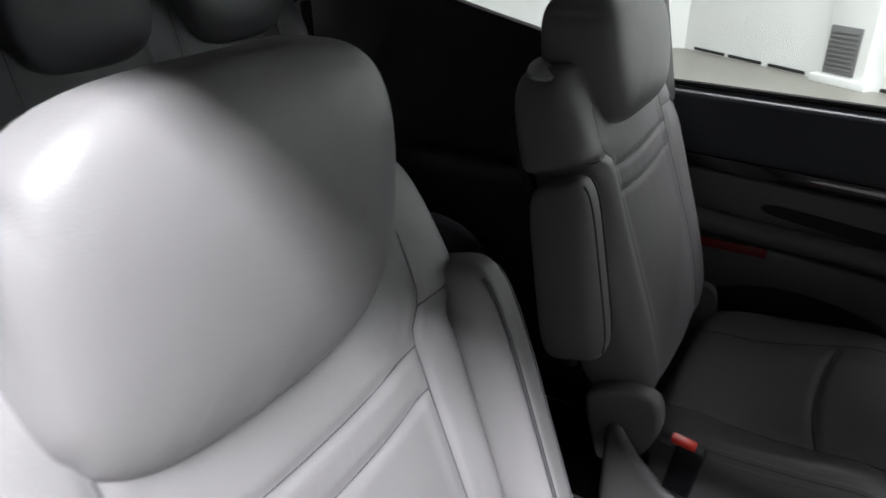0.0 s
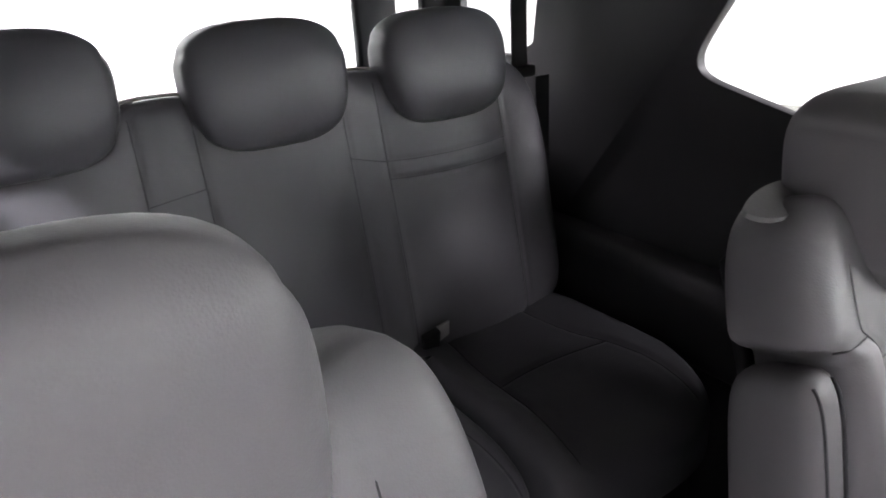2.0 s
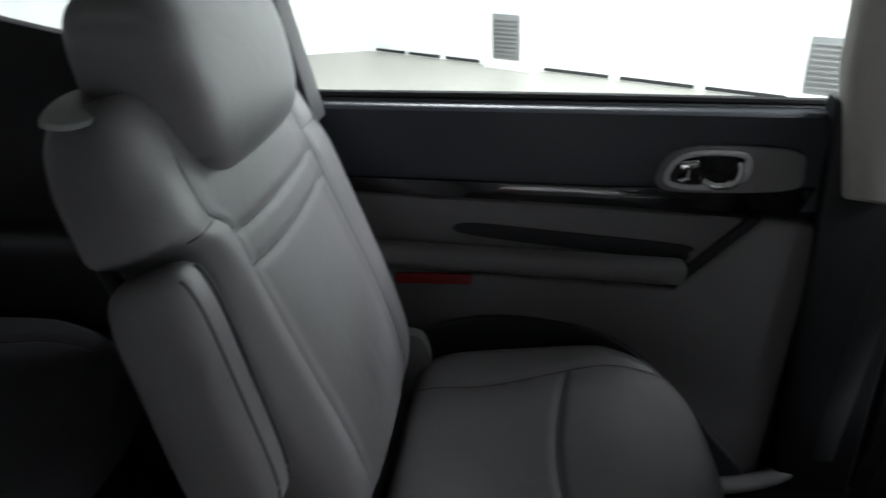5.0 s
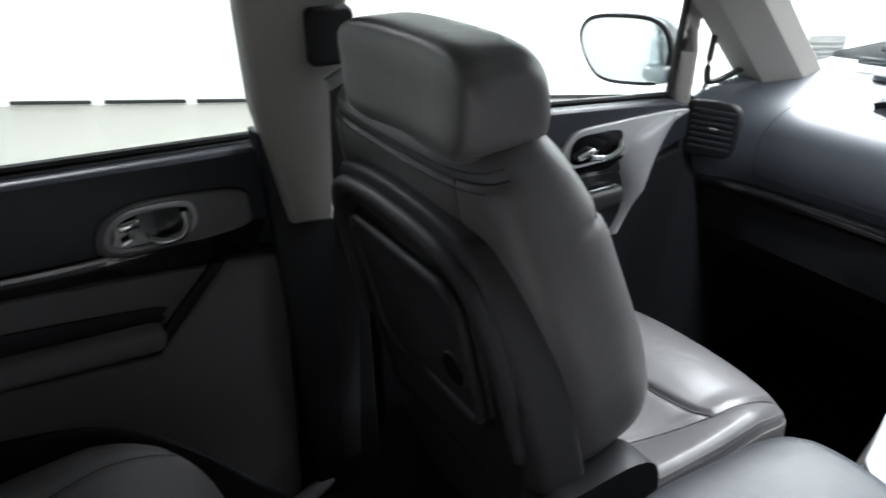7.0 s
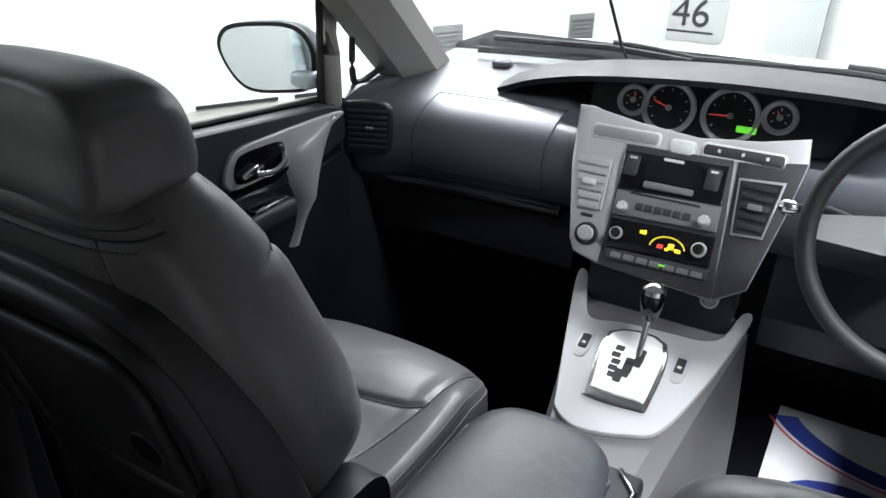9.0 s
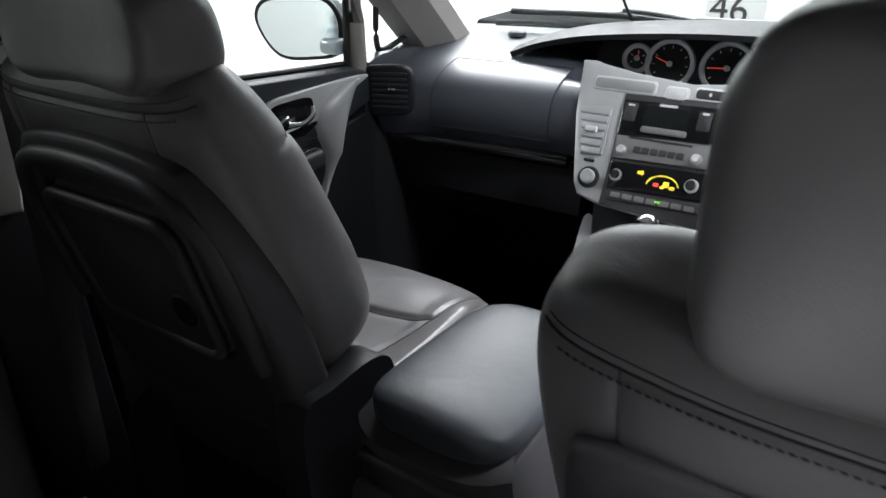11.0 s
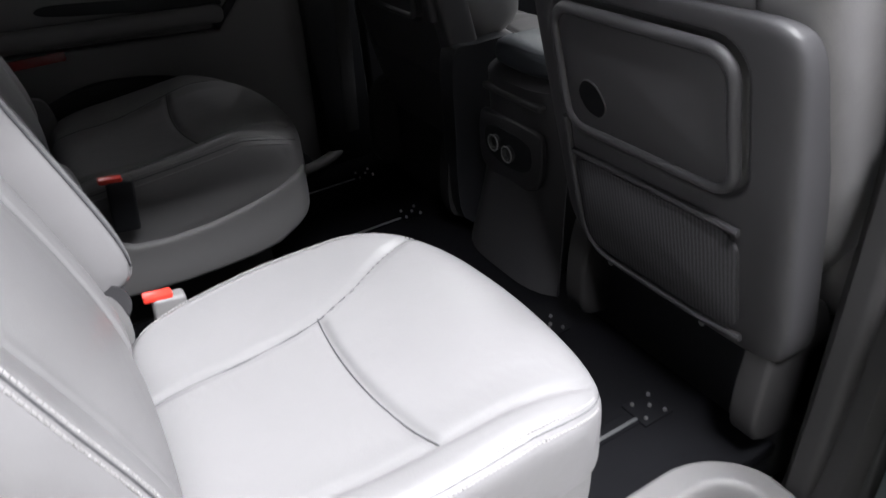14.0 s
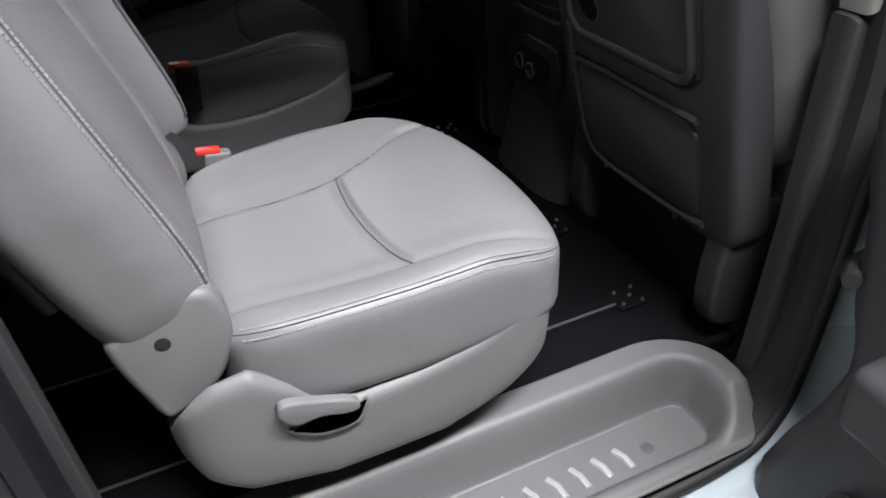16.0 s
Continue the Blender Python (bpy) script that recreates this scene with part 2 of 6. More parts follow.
def tube(name, pts, r, mat, parent=None, k=10, closed=False, label="", flat=1.0, up=(0, 0, 1)):
    """A round or flattened rod along points."""
    p = [Vector(q) for q in pts]
    n = len(p)
    vs, fs = [], []
    for i in range(n):
        t = (p[(i + 1) % n] - p[i - 1]) if closed else (p[min(i + 1, n - 1)] - p[max(i - 1, 0)])
        t.normalize()
        a = t.cross(Vector(up))
        if a.length < 1e-4:
            a = t.cross(Vector((1, 0, 0)))
        a.normalize()
        b = a.cross(t)
        for j in range(k):
            th = 2 * math.pi * j / k
            vs.append(p[i] + a * (r * math.cos(th)) + b * (r * flat * math.sin(th)))
    for i in range(n if closed else n - 1):
        for j in range(k):
            q = (i + 1) % n
            fs.append((i * k + j, i * k + (j + 1) % k, q * k + (j + 1) % k, q * k + j))
    if not closed:
        fs.append(tuple(range(k - 1, -1, -1)))
        fs.append(tuple((n - 1) * k + j for j in range(k)))
    vs = [tuple(v) for v in vs]
    bm = bmesh.new()
    bv = [bm.verts.new(v) for v in vs]
    for f in fs:
        bm.faces.new([bv[i] for i in f])
    bmesh.ops.recalc_face_normals(bm, faces=bm.faces)
    return part(name, *from_bm(bm), mat, parent, label)


def lathe(name, profile, at, axis, mat, parent=None, k=28, label=""):
    """A turned shape: profile of (radius, height along axis)."""
    ax = Vector(axis).normalized()
    u = ax.cross(Vector((0.3, 0.2, 1))).normalized()
    v = ax.cross(u)
    o = Vector(at)
    vs, fs = [], []
    for r, h in profile:
        for j in range(k):
            th = 2 * math.pi * j / k
            vs.append(tuple(o + ax * h + u * (r * math.cos(th)) + v * (r * math.sin(th))))
    n = len(profile)
    for i in range(n - 1):
        for j in range(k):
            fs.append((i * k + j, i * k + (j + 1) % k, (i + 1) * k + (j + 1) % k, (i + 1) * k + j))
    fs.append(tuple(range(k - 1, -1, -1)))
    fs.append(tuple((n - 1) * k + j for j in range(k)))
    return part(name, vs, fs, mat, parent, label, True, 35)


def pillow(name, shape, mat, parent=None, n=3.0, m=5.0, nu=72, nv=60, groove=None, label=""):
    """A soft closed body. shape maps unit coordinates X, Y (section) and Z (long axis), each -1 to 1, to metres; groove gives how deep
    the surface is drawn in at a place, from X, Y, Z."""
    q = nu // 10
    w = nu // 2 - q
    ua, ub = np.linspace(-1, 1, w, endpoint=False), np.linspace(-1, 1, q, endpoint=False)
    sq = np.concatenate([np.stack([np.ones(q), ub], 1), np.stack([-ua, np.ones(w)], 1), np.stack([-np.ones(q), -ub], 1), np.stack([ua, -np.ones(w)], 1)])
    th = np.arctan2(sq[:, 1], sq[:, 0]) + 0.0001
    nu = len(th)
    e = np.linspace(-np.pi / 4, np.pi / 4, nv - 2 * (nv // 8))
    k8 = np.linspace(np.pi / 4, np.pi / 2, nv // 8 + 1)[1:]
    ph = np.concatenate([-k8[::-1], np.arctan(np.tan(e)), k8])
    c, s = np.cos(th), np.sin(th)
    rad = (np.abs(c) ** n + np.abs(s) ** n) ** (-1 / n)
    cp, sp = np.cos(ph), np.sin(ph)
    rp = (np.abs(cp) ** m + np.abs(sp) ** m) ** (-1 / m)
    ring, zz = cp * rp, sp * rp
    X, Y, Z = np.outer(ring, c * rad), np.outer(ring, s * rad), np.outer(zz, np.ones(nu))
    P = np.stack(shape(X, Y, Z), -1)
    if groove is not None:
        du = np.roll(P, -1, 1) - np.roll(P, 1, 1)
        dv = np.gradient(P, axis=0)
        N = np.cross(du, dv)
        N /= np.linalg.norm(N, axis=-1, keepdims=True) + 1e-9
        mid = P.reshape(-1, 3).mean(0)
        if (N * (P - mid)).sum() < 0:
            N = -N
        P = P - N * groove(X, Y, Z, P)[..., None]
    vs = P[1:-1].reshape(-1, 3).tolist()
    rows = nv - 2
    fs = []
    for i in range(rows - 1):
        for j in range(nu):
            fs.append((i * nu + j, i * nu + (j + 1) % nu, (i + 1) * nu + (j + 1) % nu, (i + 1) * nu + j))
    vs += [P[0, 0].tolist(), P[-1, 0].tolist()]
    a, b = len(vs) - 2, len(vs) - 1
    for j in range(nu):
        fs.append((a, (j + 1) % nu, j))
        fs.append((b, (rows - 1) * nu + j, (rows - 1) * nu + (j + 1) % nu))
    vol = 0.0
    va = np.array(vs)
    f4 = np.array(fs[:(rows - 1) * nu])
    vol = np.einsum("ij,ij->i", va[f4[:, 0]] - va.mean(0), np.cross(va[f4[:, 1]] - va[f4[:, 0]], va[f4[:, 2]] - va[f4[:, 0]])).sum()
    if vol < 0:
        fs = [tuple(reversed(f)) for f in fs]
    return part(name, vs, fs, mat, parent, label, True, 0)


def seam(shape, path, parent, n, m, side=1, r=0.0011, mat=None, name="seam", lift=-0.0004):
    """A stitched seam along a path of (X, Z) on one face of a pillow."""
    X, Z = np.array([p[0] for p in path], float), np.array([p[1] for p in path], float)
    ring = np.clip(1 - np.abs(Z) ** m, 1e-6, 1) ** (1 / m)
    Y = side * np.clip(ring ** n - np.abs(X) ** n, 0, 1) ** (1 / n)
    P = np.stack(shape(X, Y, Z), -1)
    return tube(name, [tuple(p) for p in P], r, mat or STITCH, parent, 6)


def crease(d, depth, width):
    return depth * np.exp(-(d / width) ** 2)


def grid_sheet(name, rows, mat, parent=None, thick=0.012, label="", flip=False, sharp=35):
    """A curved panel through rows of points, given thickness."""
    r, c = len(rows), len(rows[0])
    P = np.array(rows, float)
    du, dv = np.gradient(P, axis=0), np.gradient(P, axis=1)
    N = np.cross(du, dv)
    N /= np.linalg.norm(N, axis=-1, keepdims=True) + 1e-9
    if flip:
        N = -N
    Q = P - N * thick
    vs = P.reshape(-1, 3).tolist() + Q.reshape(-1, 3).tolist()
    k = r * c
    fs = []
    for i in range(r - 1):
        for j in range(c - 1):
            a, b, d, e = i * c + j, i * c + j + 1, (i + 1) * c + j + 1, (i + 1) * c + j
            fs += [(a, b, d, e), (k + e, k + d, k + b, k + a)]
    for j in range(c - 1):
        fs += [(j + 1, j, k + j, k + j + 1), ((r - 1) * c + j, (r - 1) * c + j + 1, k + (r - 1) * c + j + 1, k + (r - 1) * c + j)]
    for i in range(r - 1):
        fs += [(i * c, (i + 1) * c, k + (i + 1) * c, k + i * c), ((i + 1) * c + c - 1, i * c + c - 1, k + i * c + c - 1, k + (i + 1) * c + c - 1)]
    bm = bmesh.new()
    bv = [bm.verts.new(v) for v in vs]
    for f in fs:
        bm.faces.new([bv[i] for i in f])
    bmesh.ops.recalc_face_normals(bm, faces=bm.faces)
    return part(name, *from_bm(bm), mat, parent, label, True, sharp)


# ---- showroom ----
GZ = -0.45  # showroom floor, below the cabin floor


def slab(name, p, q, lo, hi, t, mat, label, category="wall", extra=()):
    """An upright wall from p to q on plan, t thick to the left of that line."""
    a, b = Vector((*p, 0)), Vector((*q, 0))
    d = (b - a).normalized()
    nrm = Vector((-d.y, d.x, 0)) * t
    vs, fs = [], []
    for base in (a, b, b + nrm, a + nrm):
        vs += [(base.x, base.y, lo), (base.x, base.y, hi)]
    for i in range(4):
        j = (i + 1) % 4
        fs.append((2 * i, 2 * j, 2 * j + 1, 2 * i + 1))
    fs += [(0, 6, 4, 2), (1, 3, 5, 7)]
    ob = part(name, vs, fs, mat, None, label, False)
    return tagged(ob, "", category, "", "structure")


ob = box("showroom_floor", (-12, -9, GZ - 0.1), (9, 12, GZ), TILES, None, 0, label="pale painted showroom floor")
tagged(ob, "pale cream painted concrete showroom floor", "floor", "", "structure")
ob = box("showroom_ceiling", (-12, -9, 3.3), (9, 12, 3.4), WALL_FAR, None, 0)
tagged(ob, "grey plastered showroom ceiling above the parked car", "ceiling", "", "structure")
WA, WB = (-7.5, -1.68), (-1.55, 8.3)  # the long wall beside and ahead of the car
slab("wall_west", WA, WB, GZ, 3.3, 0.2, WALL, "white painted showroom wall with dark gap along its foot")
slab("wall_south_west", (-6.2, -6.5), WA, GZ, 3.3, 0.2, WALL, "white painted return wall of the showroom")
slab("wall_north", (-1.55, 8.3), (8.5, 8.3), GZ, 3.3, 0.2, WALL, "white painted far wall ahead of the car")
slab("wall_east", (8.5, 8.3), (8.5, -6.5), GZ, 3.3, 0.2, WALL_FAR, "grey painted showroom wall across the aisle")
slab("wall_south", (8.5, -6.5), (-6.2, -6.5), GZ, 3.3, 0.2, WALL, "white painted showroom wall behind the car")

E1 = (Vector((*WB, 0)) - Vector((*WA, 0))).normalized()
N1 = Vector((E1.y, -E1.x, 0))


def wall_pier(s, w=0.42):
    """A shallow white pier on the long wall with a grey air grille near its foot; s metres along the wall."""
    o = Vector((*WA, 0)) + E1 * s
    th = thing("wall_pier", (o.x, o.y, GZ), "white boxed wall pier with a grey air grille", "pier", "piers along the wall")
    fr = (o + N1 * 0.003 + Vector((0, 0, GZ)), E1, Vector((0, 0, 1)))
    prism("pier_face", [(-w / 2, 0), (w / 2, 0), (w / 2, 3.6), (-w / 2, 3.6)], (fr[0], fr[1], fr[2]), 0.06, WALL, th)
    prism("plinth", [(-w / 2 - 0.06, 0), (w / 2 + 0.06, 0), (w / 2 + 0.06, 0.07), (-w / 2 - 0.06, 0.07)], (fr[0], fr[1], fr[2]), 0.11, WALL, th, 0.006)
    g = prism("grille", rrect(0.3, 0.42, 0.01, -0.03, 0.30), (fr[0] + N1 * 0.061, fr[1], fr[2]), 0.012, GRILLE, th, 0.003)
    for i in range(9):
        prism("slat", rrect(0.26, 0.012, 0.004, -0.03, 0.14 + i * 0.04, 2), (fr[0] + N1 * 0.074, fr[1], fr[2]), 0.008, GRILLE, g, 0.0)
    return th


for s in (1.93, 4.72, 8.9, 10.4):
    wall_pier(s)
# dark strips laid on the wall stand for the gap along its foot
for s0 in (0.15, 0.62, 1.12, 2.28, 3.05, 3.80, 5.05, 5.85, 6.65, 7.45, 9.2, 10.7):
    o = Vector((*WA, GZ + 0.012)) + E1 * s0
    w = 0.42 if s0 < 2 else 0.66
    ob = prism("floor_gap", [(0, 0), (w, 0), (w, 0.03), (0, 0.03)], (o + N1 * 0.004, E1, Vector((0, 0, 1))), 0.006, RUBBER, None, 0.0)
    tagged(ob, "dark strip standing for the gap along the foot of the wall", "strip", "", "structure")

# the sign on the far wall, seen through the windscreen
so = Vector((-1.33, 8.3, -0.24))
sign = thing("bay_sign", (so.x, so.y - 0.01, -0.24), "white bay sign with black number 46 and underline", "sign")
UX, UZ = Vector((1, 0, 0)), Vector((0, 0, 1))
prism("board", rrect(0.72, 0.9, 0.08, 0, 0.40), (so - Vector((0, 0.004, 0)), UX, UZ), 0.012, SIGNBOARD, sign)
prism("underline", rrect(0.50, 0.022, 0.004, 0, 0.05, 2), (so - Vector((0, 0.017, 0)), UX, UZ), 0.002, INK, sign, 0)
fc = bpy.data.curves.new("number", "FONT")
fc.body, fc.size, fc.extrude, fc.align_x = "46", 0.40, 0.001, "CENTER"
fc.materials.append(INK)
fob = new("number", fc)
fob.parent = sign
fob.matrix_basis = Matrix.Translation((0, -0.012, 0.11)) @ Euler((radians(90), 0, 0)).to_matrix().to_4x4()
post = thing("wall_post", (-0.2, 8.25, GZ), "beige painted steel post against the far wall", "post")
box("shaft", (-0.54, 8.12, GZ), (-0.06, 8.29, 3.3), POST, post, 0.01)

# ---- car shell ----
ob = box("floor", (-0.74, -1.62, -0.03), (0.70, 0.98, 0.0), CARPET, None, 0.004)
tagged(ob, "black ribbed vinyl cabin floor with seat rails", "floor", "", "structure")
ob = box("footwell_floor", (-0.74, 0.981, -0.13), (0.80, 2.3, -0.10), CARPET, None, 0.004)
tagged(ob, "black carpeted front footwell floor", "floor", "", "structure")
ob = box("footwell_riser", (-0.74, 0.965, -0.13), (0.80, 0.9805, -0.03), CARPET, None, 0.0)
tagged(ob, "black carpeted step under the front seats", "floor", "", "structure")
ob = box("bulkhead", (-0.8, 2.26, -0.13), (0.8, 2.3, 0.70), PLASTIC_DARK, None, 0.0)
tagged(ob, "black bulkhead behind the dashboard", "bulkhead", "", "structure")

# roof lining
ob = box("roof_skin", (-0.80, -1.60, 1.372), (0.71, 1.30, 1.395), PAINT, None, 0.01)
tagged(ob, "pale blue painted roof panel above the headliner", "roof", "", "structure")
rows = []
for i in range(9):
    y = -1.55 + i * 0.37
    rows.append([(x, y, 1.36 - 0.05 * (x / 0.7) ** 2 - 0.03 * ((y - 0.1) / 1.5) ** 2) for x in np.linspace(-0.68, 0.68, 9)])
ob = grid_sheet("ceiling", rows, ROOFCLOTH, None, 0.03, flip=True)
tagged(ob, "grey cloth headliner under the car roof", "headliner", "", "structure")


def side_panel(name, outline, x, t, mat, label, category="panel", parent=None, r=0.004):
    """An upright panel across x: outline in (y, z)."""
    s = 1 if t > 0 else -1
    ob = prism(name, [(p[0], p[1]) for p in outline], ((x, 0, 0), (0, 1, 0), (0, 0, 1)), t, mat, parent, r)
    if parent is None:
        tagged(ob, label, category, "", "structure")
    return ob


# rear quarters: dark trim with two window openings on each side
QUARTER = ([(-1.56, -0.02), (-0.22, -0.02), (-0.22, 0.80), (-0.30, 0.86)]
           + [tuple(p) for p in curve_pts([(-0.50, 0.912), (-0.64, 0.945), (-0.712, 0.966), (-0.732, 0.995), (-0.715, 1.04), (-0.64, 1.16), (-0.60, 1.25)], 5)]
           + [(-1.16, 1.25), (-1.20, 1.0), (-1.26, 0.965), (-1.48, 0.965), (-1.5, 1.25), (-1.56, 1.25)])
for sgn, nm, lab in ((-1, "quarter_panel_left", "dark grey moulded rear quarter trim around the side windows"), (1, "quarter_panel_right", "dark grey moulded rear quarter trim on the driver side")):
    side_panel(nm, QUARTER, -0.70 if sgn < 0 else 0.70, 0.022, PLASTIC_MID, lab)
    ob = box("roof_rail_left" if sgn < 0 else "roof_rail_right", (sgn * 0.64 if sgn < 0 else 0.58, -1.56, 1.27), (sgn * 0.80 if sgn < 0 else 0.70, 1.3, 1.36), ROOFCLOTH, None, 0.02)
    tagged(ob, "grey cloth-covered roof rail above the doors", "rail", "", "structure")
side_panel("quarter_pillar_left", [(-0.33, 0.80), (-0.19, 0.78), (-0.235, 1.0), (-0.275, 1.27), (-0.385, 1.27), (-0.355, 1.0)], -0.745, 0.06, PLASTIC_MID,
           "black rear door pillar trim beside the quarter window")
for nm, x in (("quarter_skin_left", -0.838), ("quarter_skin_right", 0.726)):
    ob = prism(nm, [(-1.60, -0.14), (-0.235 if x < 0 else -0.33, -0.14), (-0.235 if x < 0 else -0.33, 0.79), (-1.60, 0.84)], ((x, 0, 0), (0, 1, 0), (0, 0, 1)), 0.034, PAINT, None, 0.008)
    tagged(ob, "pale blue painted rear wing of the car", "body panel", "", "structure")
for x in (-0.715, 0.715):
    g = box("quarter_pane", (x - 0.002, -1.52, 0.83), (x + 0.002, -0.30, 1.27), GLASS, None, 0)
    tagged(g, "clear tempered rear quarter window glass", "window", "", "structure")
    g.visible_shadow = False
# lower side lining with arm ledge, third row left
ob = box("quarter_ledge_left", (-0.72, -1.5, 0.40), (-0.60, -0.42, 0.60), PLASTIC_MID, None, 0.04, 5)
tagged(ob, "black moulded armrest ledge beside the third row", "panel", "", "structure")
# tailgate
tail = thing("tailgate", (0, -1.58, 0), "black tailgate lining with a wide rear window", "tailgate")
box("lower_panel", (-0.70, -1.60, 0.0), (0.70, -1.55, 0.93), PLASTIC_DARK, tail, 0.01)
box("window_post", (-0.52, -1.585, 0.93), (-0.40, -1.55, 1.34), PLASTIC_DARK, tail, 0.01)
box("window_post", (-0.70, -1.585, 0.93), (-0.60, -1.55, 1.34), PLASTIC_DARK, tail, 0.01)
box("window_post", (0.60, -1.585, 0.93), (0.70, -1.55, 1.34), PLASTIC_DARK, tail, 0.01)
g = box("pane", (-0.60, -1.575, 0.93), (0.60, -1.569, 1.34), GLASS, tail, 0)
g.visible_shadow = False
ob = box("parcel_shelf", (-0.62, -1.545, 0.86), (0.62, -1.15, 0.885), PLASTIC_DARK, None, 0.006)
tagged(ob, "black luggage cover behind the third row", "cover", "", "structure")


# ---- seats ----
def headrest(parent, y, z, a=0.14, h=0.105, d=0.055, tilt=-0.12, mat=LEATHER, n=5.0, m=3.6, x=0.0, taper=0.10, bow=0.022, rear_seam=0.0, front_seam=0.0):
    def shape(X, Y, Z):
        w = a * (1 + taper * 0.5 * Z)
        t = d * (1 - 0.12 * Z)
        return x + w * X, y + t * Y + tilt * h * Z - bow * X ** 2 + 0.012 * (1 - Z ** 2), z + h * Z

    def groove(X, Y, Z, P):
        g = crease((np.abs(X) - 0.93) * a, 0.0025, 0.004) * (np.abs(Y) < 0.75)
        for k, s in ((rear_seam, -1), (front_seam, 1)):
            if k:
                g = np.maximum(g, crease((X - k) * a, 0.0025, 0.005) * (s * Y > 0.3))
        return g
    hr = pillow("headrest", shape, mat, parent, n, m, 150, 90, groove)
    for k, s in ((rear_seam, -1), (front_seam, 1)):
        for sx in ((1,) if k and s < 0 else (-1, 1) if k else ()):
            sunk = lambda X, Y, Z: [c + q for c, q in zip(shape(X, Y, Z), (0, -s * 0.002, 0))]
            seam(sunk, [(sx * k, zz) for zz in np.linspace(-0.9, 0.9, 40)], hr, n, m, s, 0.0011)
            if s < 0:
                for i in range(26):
                    zz = -0.86 + i * 0.066
                    seam(shape, [(sx * (k - 0.06), zz), (sx * (k - 0.06), zz + 0.036)], hr, n, m, s, 0.0009, STITCH, "stitch")
    for sx in (-0.055, 0.055):
        tube("post", [(x + sx, y - 0.01, z - h * 0.9), (x + sx, y + 0.005 + tilt * 0.05, z - h - 0.09)], 0.007, CHROME, hr)
    return hr


def backrest(parent, y0, z0, y1, z1, half, half_top, d0, d1, mat=LEATHER, bolster=0.035, seams=(0.685, 0.615), sx=0.165, dish=0.045, name="backrest", notch=0.0, notch_h=0.74, seam_mat=None, piping=False, yoke=0.0, belly=0.0, w_from=0.5, w_pow=2.0):
    """A reclined seat back from (y0, z0) to (y1, z1): the middle of its thickness. notch: how far the inner side steps in below the shoulder."""
    L = math.hypot(y1 - y0, z1 - z0)
    ty, tz = (y1 - y0) / L, (z1 - z0) / L
    ny, nz = tz, -ty
    n, m = 3.8, 7.0

    def shape(X, Y, Z):
        h = (Z + 1) / 2
        w = half + (half_top - half) * np.clip((h - w_from) / (1 - w_from), 0, 1) ** w_pow - 0.02 * np.clip(0.35 - h, 0, 1) / 0.35
        w = np.where(X < 0, w - notch / (1 + np.exp((h - notch_h) * 120)), w)
        d = d0 + (d1 - d0) * h
        f = np.clip(Y, 0, 1)
        side = np.clip((np.abs(X) - 0.55) / 0.33, 0, 1)
        bul = bolster * f * (side ** 1.5) * np.clip((0.98 - h) / 0.3, 0, 1)
        lum = 0.018 * f * (1 - X ** 2) * np.exp(-((h - 0.28) / 0.25) ** 2)
        top = -dish * np.clip((h - 0.72) / 0.28, 0, 1) ** 2 * np.exp(-(X / 0.55) ** 4)
        a = h * L + top
        q = d * Y + bul + lum - belly * np.clip(-Y, 0, 1) * np.clip(1 - ((h - 0.72) / 0.3) ** 2, 0, 1)
        return w * X, y0 + ty * a + ny * q, z0 + tz * a + nz * q

    xs = sx / half

    def groove(X, Y, Z, P):
        h = (Z + 1) / 2
        bow = 0.014 * (X / xs) ** 2
        g = crease((np.abs(X) - xs) * half, 0.004, 0.006) * np.clip((0.93 - h) / 0.08, 0, 1)
        for sh in seams:
            g = np.maximum(g, crease((h - sh - bow) * L, 0.0038, 0.0055) * (np.abs(X) < xs))
        g = np.maximum(g, crease((h - seams[0] - 0.06) * L, 0.0038, 0.0055) * (np.abs(X) > xs))
        g = g * (Y > 0.4)
        if yoke:
            g = np.maximum(g, crease((h - yoke) * L, 0.004, 0.005) * (Y < -0.3))
            g = np.maximum(g, crease((np.abs(X) - 0.66) * half, 0.003, 0.005) * (Y < -0.3) * (h < yoke))
        return g
    ob = pillow(name, shape, mat, parent, n, m, 170, 130, groove)
    sunk = lambda X, Y, Z: [c - k * 0.0036 for c, k in zip(shape(X, Y, Z), (0, ny, nz))]
    for s in (-1, 1):
        seam(sunk, [(s * xs, z) for z in np.linspace(-0.93, 0.78, 40)], ob, n, m, mat=seam_mat)
        seam(sunk, [(s * x, 2 * (seams[0] + 0.06) - 1) for x in np.linspace(xs, 0.93, 14)], ob, n, m, mat=seam_mat)
    for s in ((1,) if piping else ()):
        seam(shape, [(s * 0.885, z) for z in np.linspace(-0.90, 0.7, 50)], ob, n, m, mat=seam_mat)
        for k in (0.868, 0.902):
            for i in range(90):
                z = -0.88 + i * 0.0173
                seam(shape, [(s * k, z), (s * k, z + 0.0125)], ob, n, m, 1, 0.0015, THREAD, "stitch")
    if yoke:
        back = lambda X, Y, Z: [c + k * 0.003 for c, k in zip(shape(X, Y, Z), (0, ny, nz))]
        seam(back, [(x, 2 * yoke - 1) for x in np.linspace(-0.93, 0.93, 50)], ob, n, m, -1, 0.0013, STITCH)
        seam(shape, [(x, 2 * (yoke + 0.022) - 1) for x in np.linspace(-0.9, 0.9, 50)], ob, n, m, -1, 0.0008, STITCH)
        for sx in (-1, 1):
            seam(back, [(sx * 0.66, z) for z in np.linspace(0.2, 2 * yoke - 1, 16)], ob, n, m, -1, 0.0012, STITCH)
